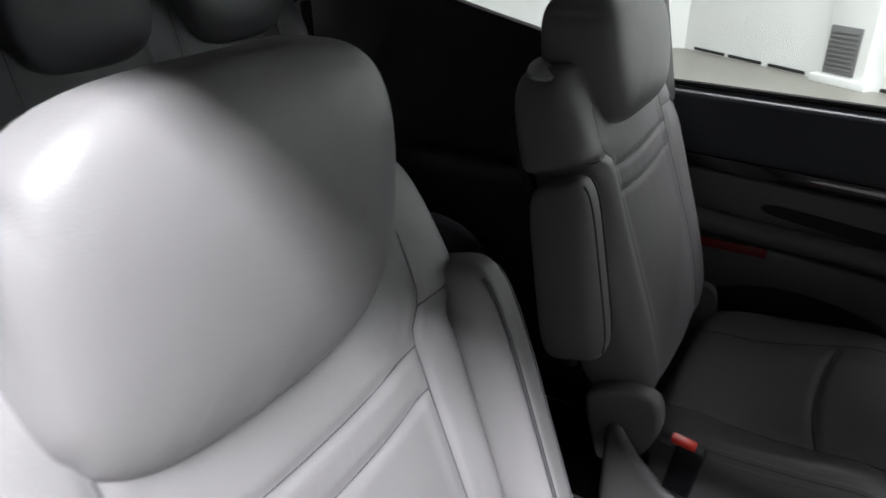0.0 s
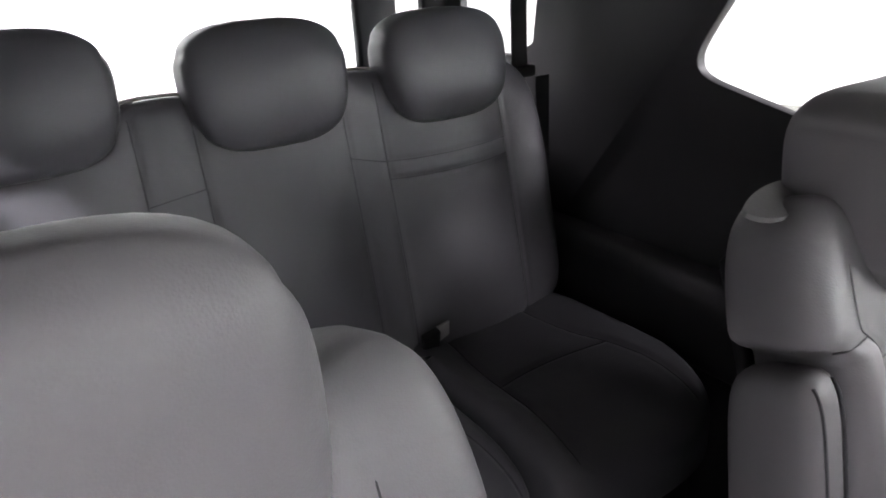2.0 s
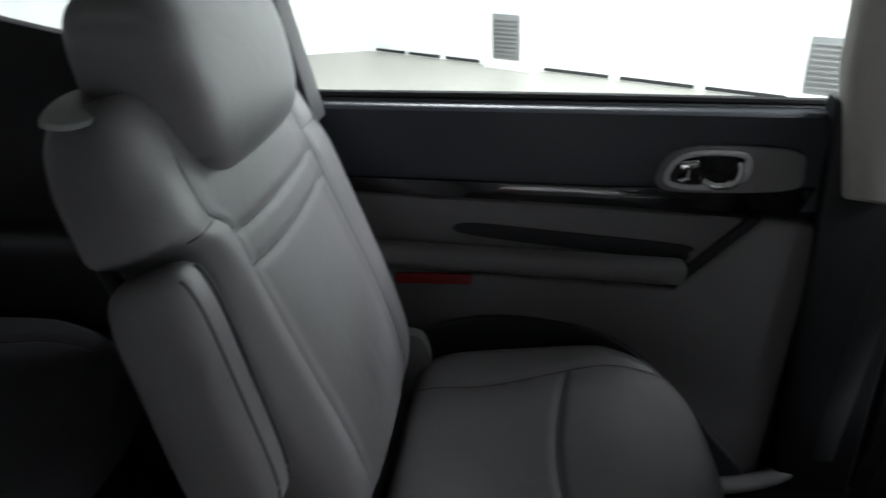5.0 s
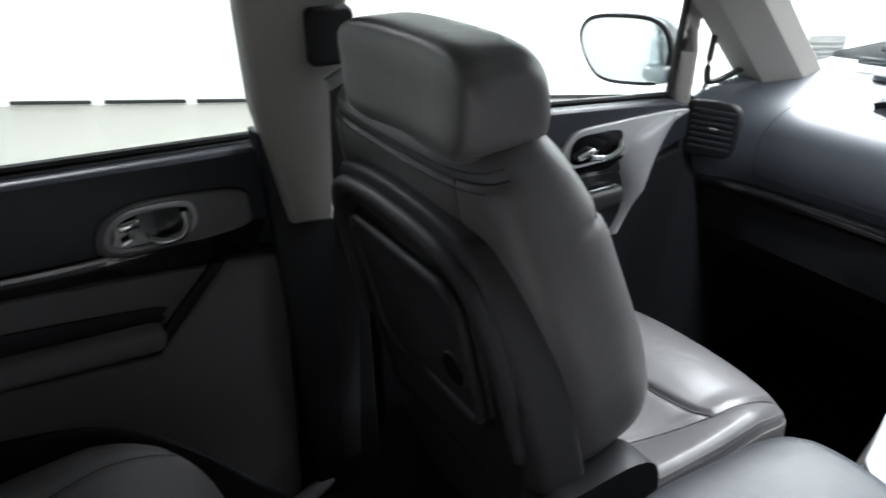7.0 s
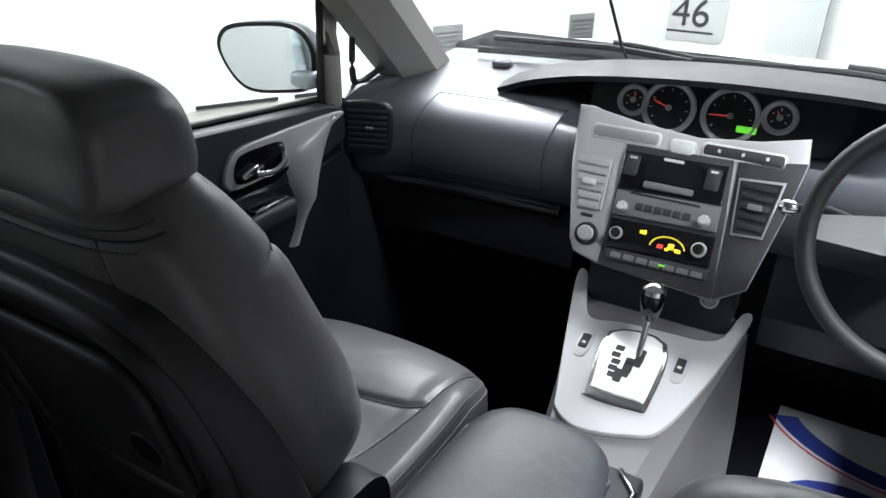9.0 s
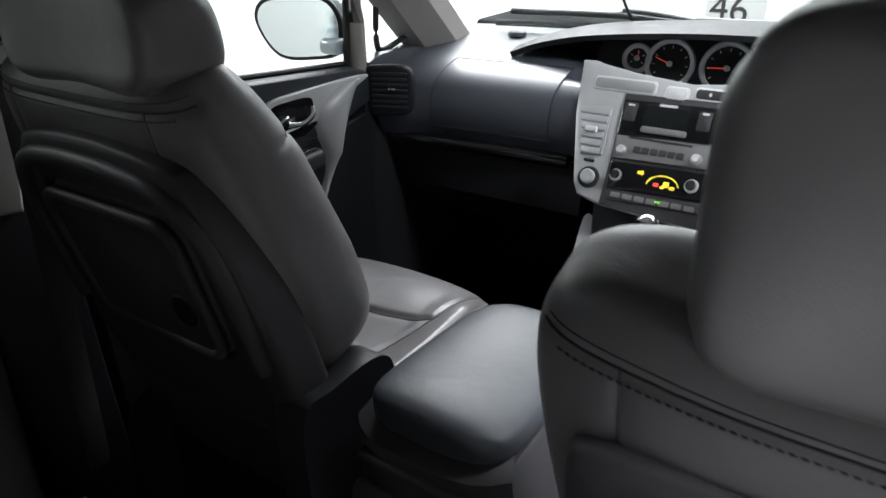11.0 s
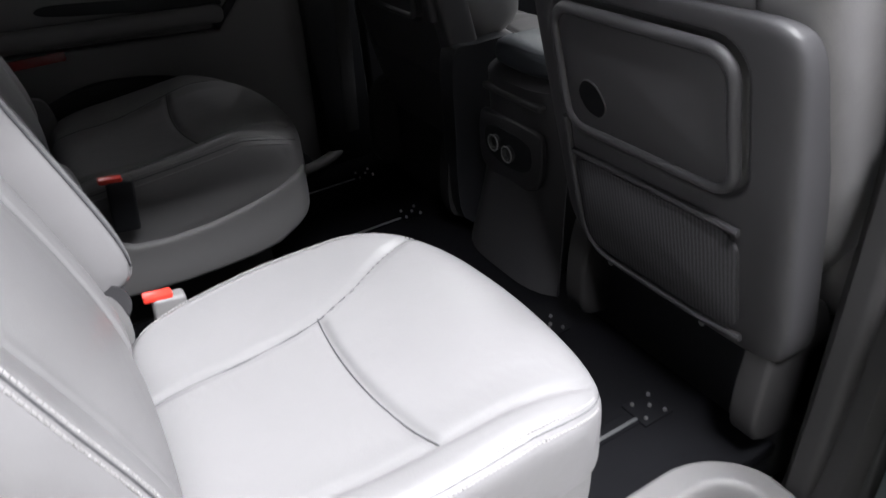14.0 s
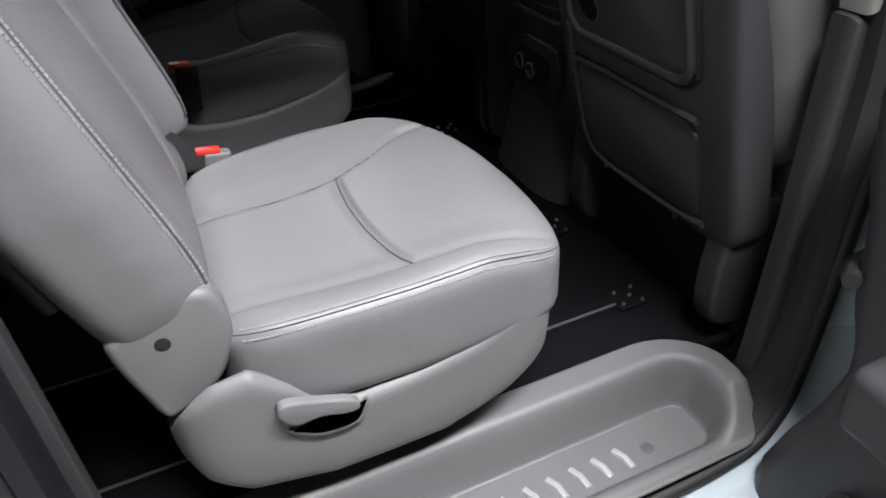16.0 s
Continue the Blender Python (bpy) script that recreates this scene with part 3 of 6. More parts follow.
        for i in range(62):
            x = -0.86 + i * 0.0278
            seam(shape, [(x, 2 * (yoke - 0.016) - 1), (x + 0.016, 2 * (yoke - 0.016) - 1)], ob, n, m, -1, 0.0010, STITCH, "stitch")
    for sh in seams:
        seam(sunk, [(x, 2 * (sh + 0.014 * (x / xs) ** 2) - 1) for x in np.linspace(-xs, xs, 24)], ob, n, m, mat=seam_mat)
    return ob


def cushion(parent, yb, yf, zt, half, thick, mat=LEATHER, bolster=0.03, cross=0.225, sx=0.178, name="seat", piping=True, tilt=0.0, inner=1.0, sweep=False, n=5.5):
    yc, hl = (yb + yf) / 2, (yf - yb) / 2
    m = 6.5

    def shape(X, Y, Z):
        f = np.clip(Y, 0, 1)
        side = np.clip((np.abs(X) - 0.55) / 0.33, 0, 1) ** 1.4
        w = half * (1 - 0.05 * np.clip(Z, 0, 1) ** 2 - 0.03 * np.clip(-Z, 0, 1))
        if sweep:
            w = w * np.where(X < 0, 1 - 0.22 * np.clip(-Z - 0.05, 0, 1) ** 1.5, 1.0)
        y = yc + hl * Z + 0.035 * np.clip(Z, 0, 1) ** 3 * (1 - X ** 2)
        nose = -0.03 * np.clip((Z - 0.35) / 0.65, 0, 1) ** 2
        top = f * (bolster * side * np.clip((0.95 - Z) / 0.5, 0, 1) - 0.022 * (1 - X ** 2) * np.exp(-((Z + 0.25) / 0.55) ** 2))
        under = np.clip(-Y, 0, 1) * 0.02 * np.clip(Z, 0, 1)
        return w * X, y, zt - thick + thick * Y + top + nose + under + tilt * (Z + 1) / 2

    xs, zc = sx / half, (cross - yc) / hl
    zf = 0.93

    def edge(z, s=1):
        k = 1 + 0.12 * np.clip((z - zc) / 0.7, -1, 1)
        if sweep:
            y = yc + hl * np.asarray(z, float)
            return np.where(np.asarray(s) < 0, np.interp(y, (-0.05, 0.08, 0.2, 0.27, 0.36, 0.44), (0.072, 0.085, 0.097, 0.125, 0.185, 0.25)) / half, xs * (1 + 0.06 * np.clip((z - zc) / 0.7, -1, 1)))
        return xs * np.where(np.asarray(s) < 0, k * inner - (0.22 if inner == 1 else 0.04) * np.clip((zc - z) / 0.9, 0, 1), k)

    def groove(X, Y, Z, P):
        g = crease((np.abs(X) - edge(Z, X)) * half, 0.006, 0.007) * (Z < zf)
        arc = zc - 0.10 * (1 - (X / xs) ** 2)
        g = np.maximum(g, crease((Z - arc) * hl, 0.006, 0.008) * (np.abs(X) < edge(Z, X)))
        g = g * (Y > 0.5)
        g = np.maximum(g, crease((np.abs(X) - 0.955) * half, 0.0015, 0.004) * (Y > 0.3))
        return g
    ob = pillow(name, shape, mat, parent, n, m, 170, 130, groove)
    sunk = lambda X, Y, Z: [c - k * 0.0052 for c, k in zip(shape(X, Y, Z), (0, 0, 1))]
    for s in (-1, 1):
        if s < 0 or not sweep:
            seam(sunk, [(s * float(edge(z, s)), z) for z in np.linspace(-0.9, zf, 40)], ob, n, m)
        if piping:
            rim = lambda z: (1 - abs(z) ** m) ** (1 / m)
            seam(shape, [(s * 0.958 * rim(z), z) for z in np.linspace(-0.9, 0.93, 60)], ob, n, m, 1, 0.0007)
            for k in (0.936, 0.980):
                for i in range(80):
                    z0 = -0.84 + i * 0.0215
                    seam(shape, [(s * k * rim(z0), z0), (s * k * rim(z0 + 0.0145), z0 + 0.0145)], ob, n, m, 1, 0.0012, THREAD, "stitch")
    seam(sunk, [(x, zc - 0.10 * (1 - (x / xs) ** 2)) for x in np.linspace(-float(edge(zc, -1)), xs, 24)], ob, n, m)
    return ob


def second_row_seat(side):
    """A single seat of the second row; side 1 is the driver side. Local x grows towards the door."""
    MIRROR[:] = [side, 0.465 if side > 0 else -0.405]
    lab = "grey leather second-row captain seat, bright in the open doorway" if side > 0 else "grey leather second-row captain seat beside the closed door"
    th = thing("captain_seat", (0.465 if side > 0 else -0.405, 0.15, 0), lab, "car seat", "second-row seats")
    if side > 0:
        cushion(th, -0.05, 0.445, 0.345, 0.262, 0.075, bolster=0.016, cross=0.222, sx=0.195, sweep=True, n=7.5)
    else:
        MIRROR[:] = [side, -0.42]
        cushion(th, -0.05, 0.405, 0.347, 0.252, 0.080, tilt=0.04, inner=0.85)
        MIRROR[:] = [side, -0.405]
    if side > 0:
        backrest(th, -0.082, 0.315, -0.275, 0.972, 0.252, 0.247, 0.072, 0.066, seams=(0.70, 0.633), notch=0.045, notch_h=0.752, piping=True)
    else:
        backrest(th, -0.105, 0.345, -0.285, 0.942, 0.245, 0.222, 0.072, 0.066, notch=0.045, piping=True)
    if side > 0:
        headrest(th, -0.190, 0.972, 0.158, 0.130, 0.046, 0.122, taper=-0.03, x=0.024, n=5.0, m=3.4)
    else:
        headrest(th, -0.240, 0.938, 0.142, 0.105, 0.072, -0.1, n=9.0, m=3.8, bow=0.008)
    ay, az = (0.03, 0.065) if side > 0 else (0.0, 0.0)
    # moulded base shell
    MIRROR[:] = [side, 0.465 if side > 0 else -0.42]
    if side > 0:
        half, y0, y1 = 0.264, -0.128, 0.424
        upper = ((-0.13, -0.06, -0.015, 0.025, 0.06, 0.108, 0.196, 0.285, 0.372, 0.44), (0.264, 0.300, 0.305, 0.270, 0.228, 0.208, 0.213, 0.228, 0.262, 0.280))
        lower = ((-0.128, -0.10, -0.05, 0.058, 0.229, 0.330, 0.40, 0.44), (0.185, 0.125, 0.088, 0.066, 0.064, 0.090, 0.125, 0.16))
    else:
        half, y0, y1 = 0.256, -0.112, 0.398
        upper = ((-0.11, -0.078, -0.04, 0.0, 0.033, 0.10, 0.182, 0.26, 0.36, 0.41), (0.365, 0.355, 0.300, 0.262, 0.243, 0.236, 0.239, 0.251, 0.275, 0.284))
        lower = ((-0.11, 0.0, 0.115, 0.25, 0.31, 0.36, 0.41), (0.126, 0.122, 0.116, 0.118, 0.126, 0.150, 0.18))

    def shell(X, Y, Z):
        y = (y0 + y1) / 2 + (y1 - y0) / 2 * Z + 0.03 * np.clip(Z, 0, 1) ** 3 * (1 - X ** 2)
        up, low = np.interp(y, *upper), np.interp(y, *lower)
        up = up - 0.075 * (1 - np.clip(np.abs(X) / 0.93, 0, 1) ** 6) * np.clip(0.93 - Z, 0, 0.3) / 0.3
        w = half * (1 - 0.05 * np.clip(Z, 0, 1) ** 2) * (1 - 0.035 * np.clip(-Y, 0, 1) ** 2)
        return w * X, y, low + (up - low) * (Y + 1) / 2
    pillow("base_shell", shell, PLASTIC, th, 15, 9 if side > 0 else 13, 200, 120)
    box("under_frame", (-0.15, -0.06, 0.0), (0.15, 0.31, 0.09 if side > 0 else 0.16), RUBBER, th, 0.01)
    # hinge covers under the back, the door side with its round hole
    poly = smooth_poly([(-0.150, 0.355), (-0.144, 0.388), (-0.09, 0.415), (-0.045, 0.418), (-0.022, 0.40), (-0.016, 0.345), (-0.04, 0.288), (-0.075, 0.262), (-0.116, 0.246), (-0.134, 0.29)], 5)
    for s in (1, -1):
        c = prism("hinge_cover", poly, ((0.198 * s, 0, 0), (0, 1, 0), (0, 0, 1)), 0.032 * s, PLASTIC, th, 0.012, 4)
        if s > 0:
            lathe("hole", [(0.009, -0.004), (0.009, 0.0012), (0.006, 0.0018)], (0.2295, -0.093, 0.362), (1, 0, 0), RUBBER, c)
    # recline lever above its finger recess, whose shade is a dark flat plate
    prism("lever_recess_shade", smooth_poly([(0.010, 0.228), (0.018, 0.202), (0.05, 0.183), (0.092, 0.182), (0.106, 0.203), (0.06, 0.222)], 5), ((0.260, 0, 0), (0, 1, 0), (0, 0, 1)), 0.0088, PLASTIC_MID, th, 0.002)
    lever = smooth_poly([(0.003, 0.236), (0.012, 0.254), (0.05, 0.243), (0.098, 0.222), (0.104, 0.205), (0.085, 0.203), (0.055, 0.213), (0.020, 0.214)], 5)
    prism("lever", lever, ((0.266, 0, 0), (0, 1, 0), (0, 0, 1)), 0.013, PLASTIC, th, 0.004, 3)
    prism("recess_lip", smooth_poly([(0.014, 0.196), (0.05, 0.172), (0.10, 0.172), (0.118, 0.206), (0.112, 0.208), (0.096, 0.179), (0.052, 0.180), (0.020, 0.200)], 5), ((0.266, 0, 0), (0, 1, 0), (0, 0, 1)), 0.0052, PLASTIC, th, 0.002)
    MIRROR[:] = [side, 0.465 if side > 0 else -0.405]
    # armrest folded up along the inner side
    def arm(X, Y, Z):
        h = (Z + 1) / 2
        y = -0.04 - 0.165 * h + ay * h if side > 0 else -0.165 - 0.05 * h
        z = 0.40 + (0.385 + az) * h if side > 0 else 0.475 + 0.31 * h
        return (-0.225 if side > 0 else -0.232) + (0.031 if side > 0 else 0.034) * X, y + ((0.068 if side > 0 else 0.060) - 0.008 * h) * Y, z + 0.018 * Y

    def arm_groove(X, Y, Z, P):
        return crease((X - 0.45) * 0.038, 0.003, 0.004) * (Y > 0)
    arm_ob = pillow("armrest", arm, LEATHER, th, 3.4, 5.5, 90, 90, arm_groove)
    for xx in (-0.5, 0.5):
        seam(arm, [(xx, z) for z in np.linspace(-0.9, 0.93, 40)], arm_ob, 3.4, 5.5, 1, 0.002)
    lathe("armrest_pivot", [(0.035, 0), (0.035, 0.018), (0.028, 0.024)], (-0.20, -0.04 if side > 0 else -0.165, 0.395 if side > 0 else 0.50), (-1, 0, 0), PLASTIC_MID, th)
    # buckle; the doorway one has a lighter colour for the light on it
    by, bz = (0.012, 0.350) if side > 0 else (0.016, 0.385)
    b = box("buckle", (-0.268, by, bz - 0.10), (-0.242, by + 0.046, bz), PLASTIC if side > 0 else PLASTIC_DARK, th, 0.006, 3, rot=(-8, 0, 0))
    box("release_button", (-0.265, by - 0.004, bz - 0.002), (-0.245, by + 0.036, bz + 0.008), RED, b, 0.003, 2, rot=(-8, 0, 0))
    # back shell
    box("back_shell", (-0.19, -0.268, 0.40), (0.19, -0.244, 0.87), PLASTIC_DARK, th, 0.01, 4, rot=(16.8, 0, 0))
    if side < 0:
        prism("shoulder_latch", smooth_poly([(-0.238, -0.264), (-0.222, -0.246), (-0.170, -0.249), (-0.120, -0.268), (-0.10, -0.286), (-0.13, -0.300), (-0.19, -0.288)], 5), ((0, 0, 0.820), (1, 0.05, -0.10), (0, 1, -0.35)), 0.006, GRILLE, th, 0.002, 2, "worn grey tilt lever")
    MIRROR[:] = [1, 0.0]
    return th


second_row_seat(1)
second_row_seat(-1)


# third row bench: one long back with three places, stitched panels between them
bench = thing("rear_bench", (0, -0.85, 0), "dark grey leather third-row bench with three headrests", "bench seat")
MIRROR[:] = [1, 0.04]
BL = math.hypot(0.10, 0.565)
BT = (-0.10 / BL, 0.565 / BL)
BN = (BT[1], -BT[0])
BHALF = 0.612
BSEAMS = [(x - 0.04) / BHALF for x in (-0.46, -0.172, -0.098, 0.170, 0.266, 0.55)]


def bench_back(X, Y, Z):
    h = (Z + 1) / 2
    f = np.clip(Y, 0, 1)
    x = 0.04 + BHALF * X
    puff = sum(np.exp(-((x - c) / w) ** 4) for c, w in ((-0.315, 0.13), (0.035, 0.12), (0.41, 0.13)))
    flank = np.clip((np.abs(X) - 0.84) / 0.12, 0, 1) ** 1.5
    q = 0.052 * Y + f * (0.010 * puff + 0.022 * flank * np.clip((0.95 - h) / 0.3, 0, 1) + 0.012 * puff * np.exp(-((h - 0.3) / 0.25) ** 2))
    top = 0.012 * (1 - puff) * np.clip((h - 0.8) / 0.2, 0, 1) - 0.03 * np.clip((np.abs(X) - 0.84) / 0.16, 0, 1) ** 2 * np.clip((h - 0.6) / 0.4, 0, 1)
    return BHALF * X * (1 - 0.02 * h), -1.0 + BT[0] * (h * BL + top) + BN[0] * q, 0.43 + BT[1] * (h * BL + top) + BN[1] * q


def bench_groove(X, Y, Z, P):
    h = (Z + 1) / 2
    g = np.zeros_like(X)
    for k in BSEAMS:
        g = np.maximum(g, crease((X - k) * BHALF, 0.0036, 0.006))
    for lo, hi in ((BSEAMS[0], BSEAMS[1]), (BSEAMS[4], BSEAMS[5])):
        mid = (lo + hi) / 2
        for sh in (0.705, 0.645):
            g = np.maximum(g, crease((h - sh - 0.012 * ((X - mid) / (hi - lo) * 2) ** 2) * BL, 0.003, 0.005) * (X > lo) * (X < hi))
    return g * (Y > 0.4)


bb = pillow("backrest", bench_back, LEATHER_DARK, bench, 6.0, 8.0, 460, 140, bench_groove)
bsunk = lambda X, Y, Z: [c - k * 0.0030 for c, k in zip(bench_back(X, Y, Z), (0, BN[0], BN[1]))]
for k in BSEAMS:
    seam(bsunk, [(k, z) for z in np.linspace(-0.96, 0.92, 40)], bb, 6.0, 8.0)
for lo, hi in ((BSEAMS[0], BSEAMS[1]), (BSEAMS[4], BSEAMS[5])):
    mid = (lo + hi) / 2
    for sh in (0.705, 0.645):
        seam(bsunk, [(x, 2 * (sh + 0.012 * ((x - mid) / (hi - lo) * 2) ** 2) - 1) for x in np.linspace(lo, hi, 24)], bb, 6.0, 8.0)
for lo, hi, z0, z1 in ((BSEAMS[1], BSEAMS[2], 0.715, 0.75), (BSEAMS[3], BSEAMS[4], 0.75, 0.73)):
    seam(bench_back, [(lo + (hi - lo) * u, 2 * (z0 + (z1 - z0) * u) - 1) for u in np.linspace(0, 1, 8)], bb, 6.0, 8.0)
# pale tube in place of the glint of rear-window light on the top edge
tube("top_edge_glint", [tuple(float(c) for c in np.array(bench_back(np.array(x), np.array(0.35), np.array(0.996))) + (0, 0, 0.003)) for x in np.linspace(-0.9, 0.9, 50)], 0.0045, TRIM, bb, 8)
for cx, half, sxx in ((-0.352, 0.217, 0.135), (0.038, 0.172, 0.12), (0.43, 0.219, 0.135)):
    MIRROR[:] = [1, cx]
    wide = cx != 0.038
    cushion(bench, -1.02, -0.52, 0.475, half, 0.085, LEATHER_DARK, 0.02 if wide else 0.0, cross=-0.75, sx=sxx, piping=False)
for cx, hz, a in ((-0.318, 1.004, 0.136), (0.034, 1.013, 0.139), (0.41, 1.03, 0.140)):
    MIRROR[:] = [1, cx]
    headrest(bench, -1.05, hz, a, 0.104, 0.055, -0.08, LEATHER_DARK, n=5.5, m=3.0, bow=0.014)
MIRROR[:] = [1, 0.0]
box("bench_frame", (-0.55, -1.0, 0.0), (0.55, -0.56, 0.33), PLASTIC_DARK, bench, 0.03)


def front_seat(side):
    MIRROR[:] = [side, 0.485 if side > 0 else -0.380]
    dy, dz = (0.0, 0.0) if side > 0 else (0.062, 0.035)
    lab = "charcoal grey leather driver seat with folding tray and net pocket" if side > 0 else "charcoal grey leather front passenger seat with moulded rear panel"
    th = thing("front_seat", (0.485 if side > 0 else -0.380, 0.95, -0.1), lab, "car seat", "front seats")
    cushion(th, 0.84, 1.325, 0.372, 0.25, 0.08, LEATHER_FRONT, 0.03, cross=1.15)
    if side > 0:
        backrest(th, 0.85, 0.32, 0.664, 0.856, 0.252, 0.246, 0.085, 0.062, LEATHER_FRONT, 0.055, dish=0.022, yoke=0.905, belly=0.010)
        headrest(th, 0.655, 0.918, 0.131, 0.113, 0.068, mat=LEATHER_FRONT, n=6.0, m=4.6, x=0.006, taper=-0.04, rear_seam=0.72)
    else:
        MIRROR[:] = [side, -0.406]
        backrest(th, 0.885, 0.435, 0.734, 0.915, 0.264, 0.208, 0.090, 0.062, LEATHER_FRONT, 0.035, dish=0.0, yoke=0.93, belly=0.008, w_from=0.15, w_pow=1.3)
        MIRROR[:] = [side, -0.366]
        headrest(th, 0.675 + dy, 0.941, 0.150, 0.065, 0.064, mat=LEATHER_FRONT, n=6.0, m=4.0)
        MIRROR[:] = [side, -0.380]
    # moulded rear panel: x across, v up its slope, off how far it stands out

    def on(x, v, off):
        return x, 0.7925 + dy - off - 0.219 * v, dz + 0.9757 * v

    def fr(off):
        return ((0, 0.7925 + dy - off, dz), (1, 0, 0), (0, -0.219, 0.9757))
    v0, v1, pc = (0.205, 0.728, 0.014) if side > 0 else (0.125, 0.800, -0.002)
    tx, tv, tw, tall = (0.006, 0.588, 0.320, 0.206) if side > 0 else (0.008, 0.600, 0.290, 0.236)
    rnd = 0.042

    def panel(X, Y, Z):
        v = (v0 + v1) / 2 + (v1 - v0) / 2 * Z
        if side > 0:
            w = 0.222 + 0 * v - np.where(X < 0, 0.085 * np.clip((0.305 - v) / 0.10, 0, 1) ** 2, 0.0)
            rise = 0.0
        else:
            w = 0.228 - 0.05 * np.clip((v - 0.45) / 0.33, 0, 1) ** 2 - 0.04 * np.clip((0.32 - v) / 0.2, 0, 1)
            rise = 0.022 * (1 - X ** 2) * np.clip((v - 0.6) / 0.18, 0, 1) - 0.012
        return on(pc + w * X, v + rise, -0.028 + 0.043 * Y)

    def panel_relief(X, Y, Z, P):
        v = (P[..., 2] - dz) / 0.9757
        qx, qv = np.abs(P[..., 0] - tx) - tw / 2 + rnd, np.abs(v - tv) - tall / 2 + rnd
        d = np.hypot(np.maximum(qx, 0), np.maximum(qv, 0)) + np.minimum(np.maximum(qx, qv), 0) - rnd
        g = crease(d - 0.004, 0.011, 0.0042) + 0.006 / (1 + np.exp((d + 0.012) / 0.0015))
        if side < 0:
            edge = np.minimum(1 - np.abs(X), (1 - Z) * (v1 - v0) / 2 / 0.228) * 0.228
            g = g + 0.006 / (1 + np.exp((0.040 - edge) / 0.002)) * (Z > -0.3)
        return g * (Y > 0.3)
    shell = pillow("rear_panel", panel, PLASTIC_MID, th, 8, 12, 340, 220, panel_relief)
    if side < 0:
        lip = [(-0.203, 0.50), (-0.200, 0.62), (-0.176, 0.722), (-0.135, 0.762), (-0.07, 0.775), (0.0, 0.778), (0.07, 0.775), (0.135, 0.762), (0.176, 0.722), (0.198, 0.62), (0.201, 0.50)]
        tube("panel_lip", [on(x, v, 0.015) for x, v in curve_pts(lip, 6)], 0.012, PLASTIC_MID, shell, 10, up=(0, 1, 0))
        prism("side_cover", smooth_poly([(0.745, 0.06), (0.735, 0.30), (0.742, 0.455), (0.80, 0.468), (0.905, 0.462), (0.938, 0.40), (0.92, 0.22), (0.87, 0.06)], 5), ((-0.252, 0, 0), (0, 1, 0), (0, 0, 1)), 0.06, PLASTIC_DARK, th, 0.01, 3)
    ring = rrect(tw - 0.016, tall - 0.016, rnd - 0.008, tx, tv, 8)
    tube("tray_rim", [on(x, v, 0.017) for x, v in ring], 0.0085, PLASTIC_MID, shell, 10, True, up=(0, 1, 0))
    tray = prism("folding_tray", rrect(tw - 0.03, tall - 0.03, 0.026, tx, tv, 6), fr(0.010), 0.009, PLASTIC_MID, shell, 0.003, 3)
    lx, lv = tx - 0.091, tv - 0.036
    bowl = smooth_poly([(lx - 0.026, lv + 0.005), (lx - 0.012, lv + 0.026), (lx + 0.012, lv + 0.022), (lx + 0.026, lv - 0.006), (lx + 0.012, lv - 0.026), (lx - 0.014, lv - 0.020)], 6)
    # flat plate, not hollow: the shade inside the latch bowl is its colour
    prism("latch_bowl_shade", bowl, fr(0.0192), 0.0022, SHADE_BLACK, tray, 0.0)
    tube("latch_rim", [on(x, v, 0.0195) for x, v in bowl], 0.0016, PLASTIC_MID, tray, 8, True, up=(0, 1, 0))
    if side > 0:
        pocket = prism("net_pocket", rrect(0.318, 0.184, 0.034, 0.006, 0.338, 6), fr(0.0135), 0.006, MESHNET, shell, 0.003, 2)
        tube("pocket_rim", [on(x, v, 0.0165) for x, v in curve_pts([(-0.157, 0.50), (-0.160, 0.40), (-0.158, 0.29), (-0.138, 0.248), (-0.105, 0.232), (0.0, 0.229), (0.10, 0.231), (0.17, 0.24)], 6)], 0.0065, PLASTIC_MID, shell, 8, up=(0, 1, 0))
        tube("pocket_hem", [on(x, v, 0.0175) for x, v in curve_pts([(-0.152, 0.436), (0.0, 0.438), (0.166, 0.436)], 6)], 0.006, PLASTIC_MID, shell, 8, up=(0, 1, 0))
        for x, v in ((-0.105, 0.217), (0.096, 0.214)):
            lathe("panel_screw", [(0.005, 0.0), (0.005, 0.004), (0.003, 0.005)], on(x, v, 0.012), (0, -0.9757, -0.219), STEEL, shell, 12)
    # lower hinge covers and seat base
    for s in (-1, 1):
        prism("hinge_cover", smooth_poly([(0.74, 0.05), (0.73, 0.18), (0.76, 0.27), (0.83, 0.28), (0.87, 0.20), (0.86, 0.05)], 5), ((0.195 * s - 0.02, 0, 0), (0, 1, 0), (0, 0, 1)), 0.045, PILLAR, th, 0.01, 3)
    box("seat_base", (-0.22, 0.80, -0.1), (0.22, 1.28, 0.22), PLASTIC_DARK, th, 0.02)
    MIRROR[:] = [1, 0.0]
    return th


front_seat(1)
front_seat(-1)

# ---- left rear door ----
ld = thing("rear_door", (-0.78, 0.2, 0), "closed rear passenger door with dark upper trim and grey lower panel", "car door")
def dpan(name, outline, x, t, mat, r=0.006, label="", parent=None):
    return prism(name, outline, ((x, 0, 0), (0, 1, 0), (0, 0, 1)), t, mat, parent or ld, r, 3, label)


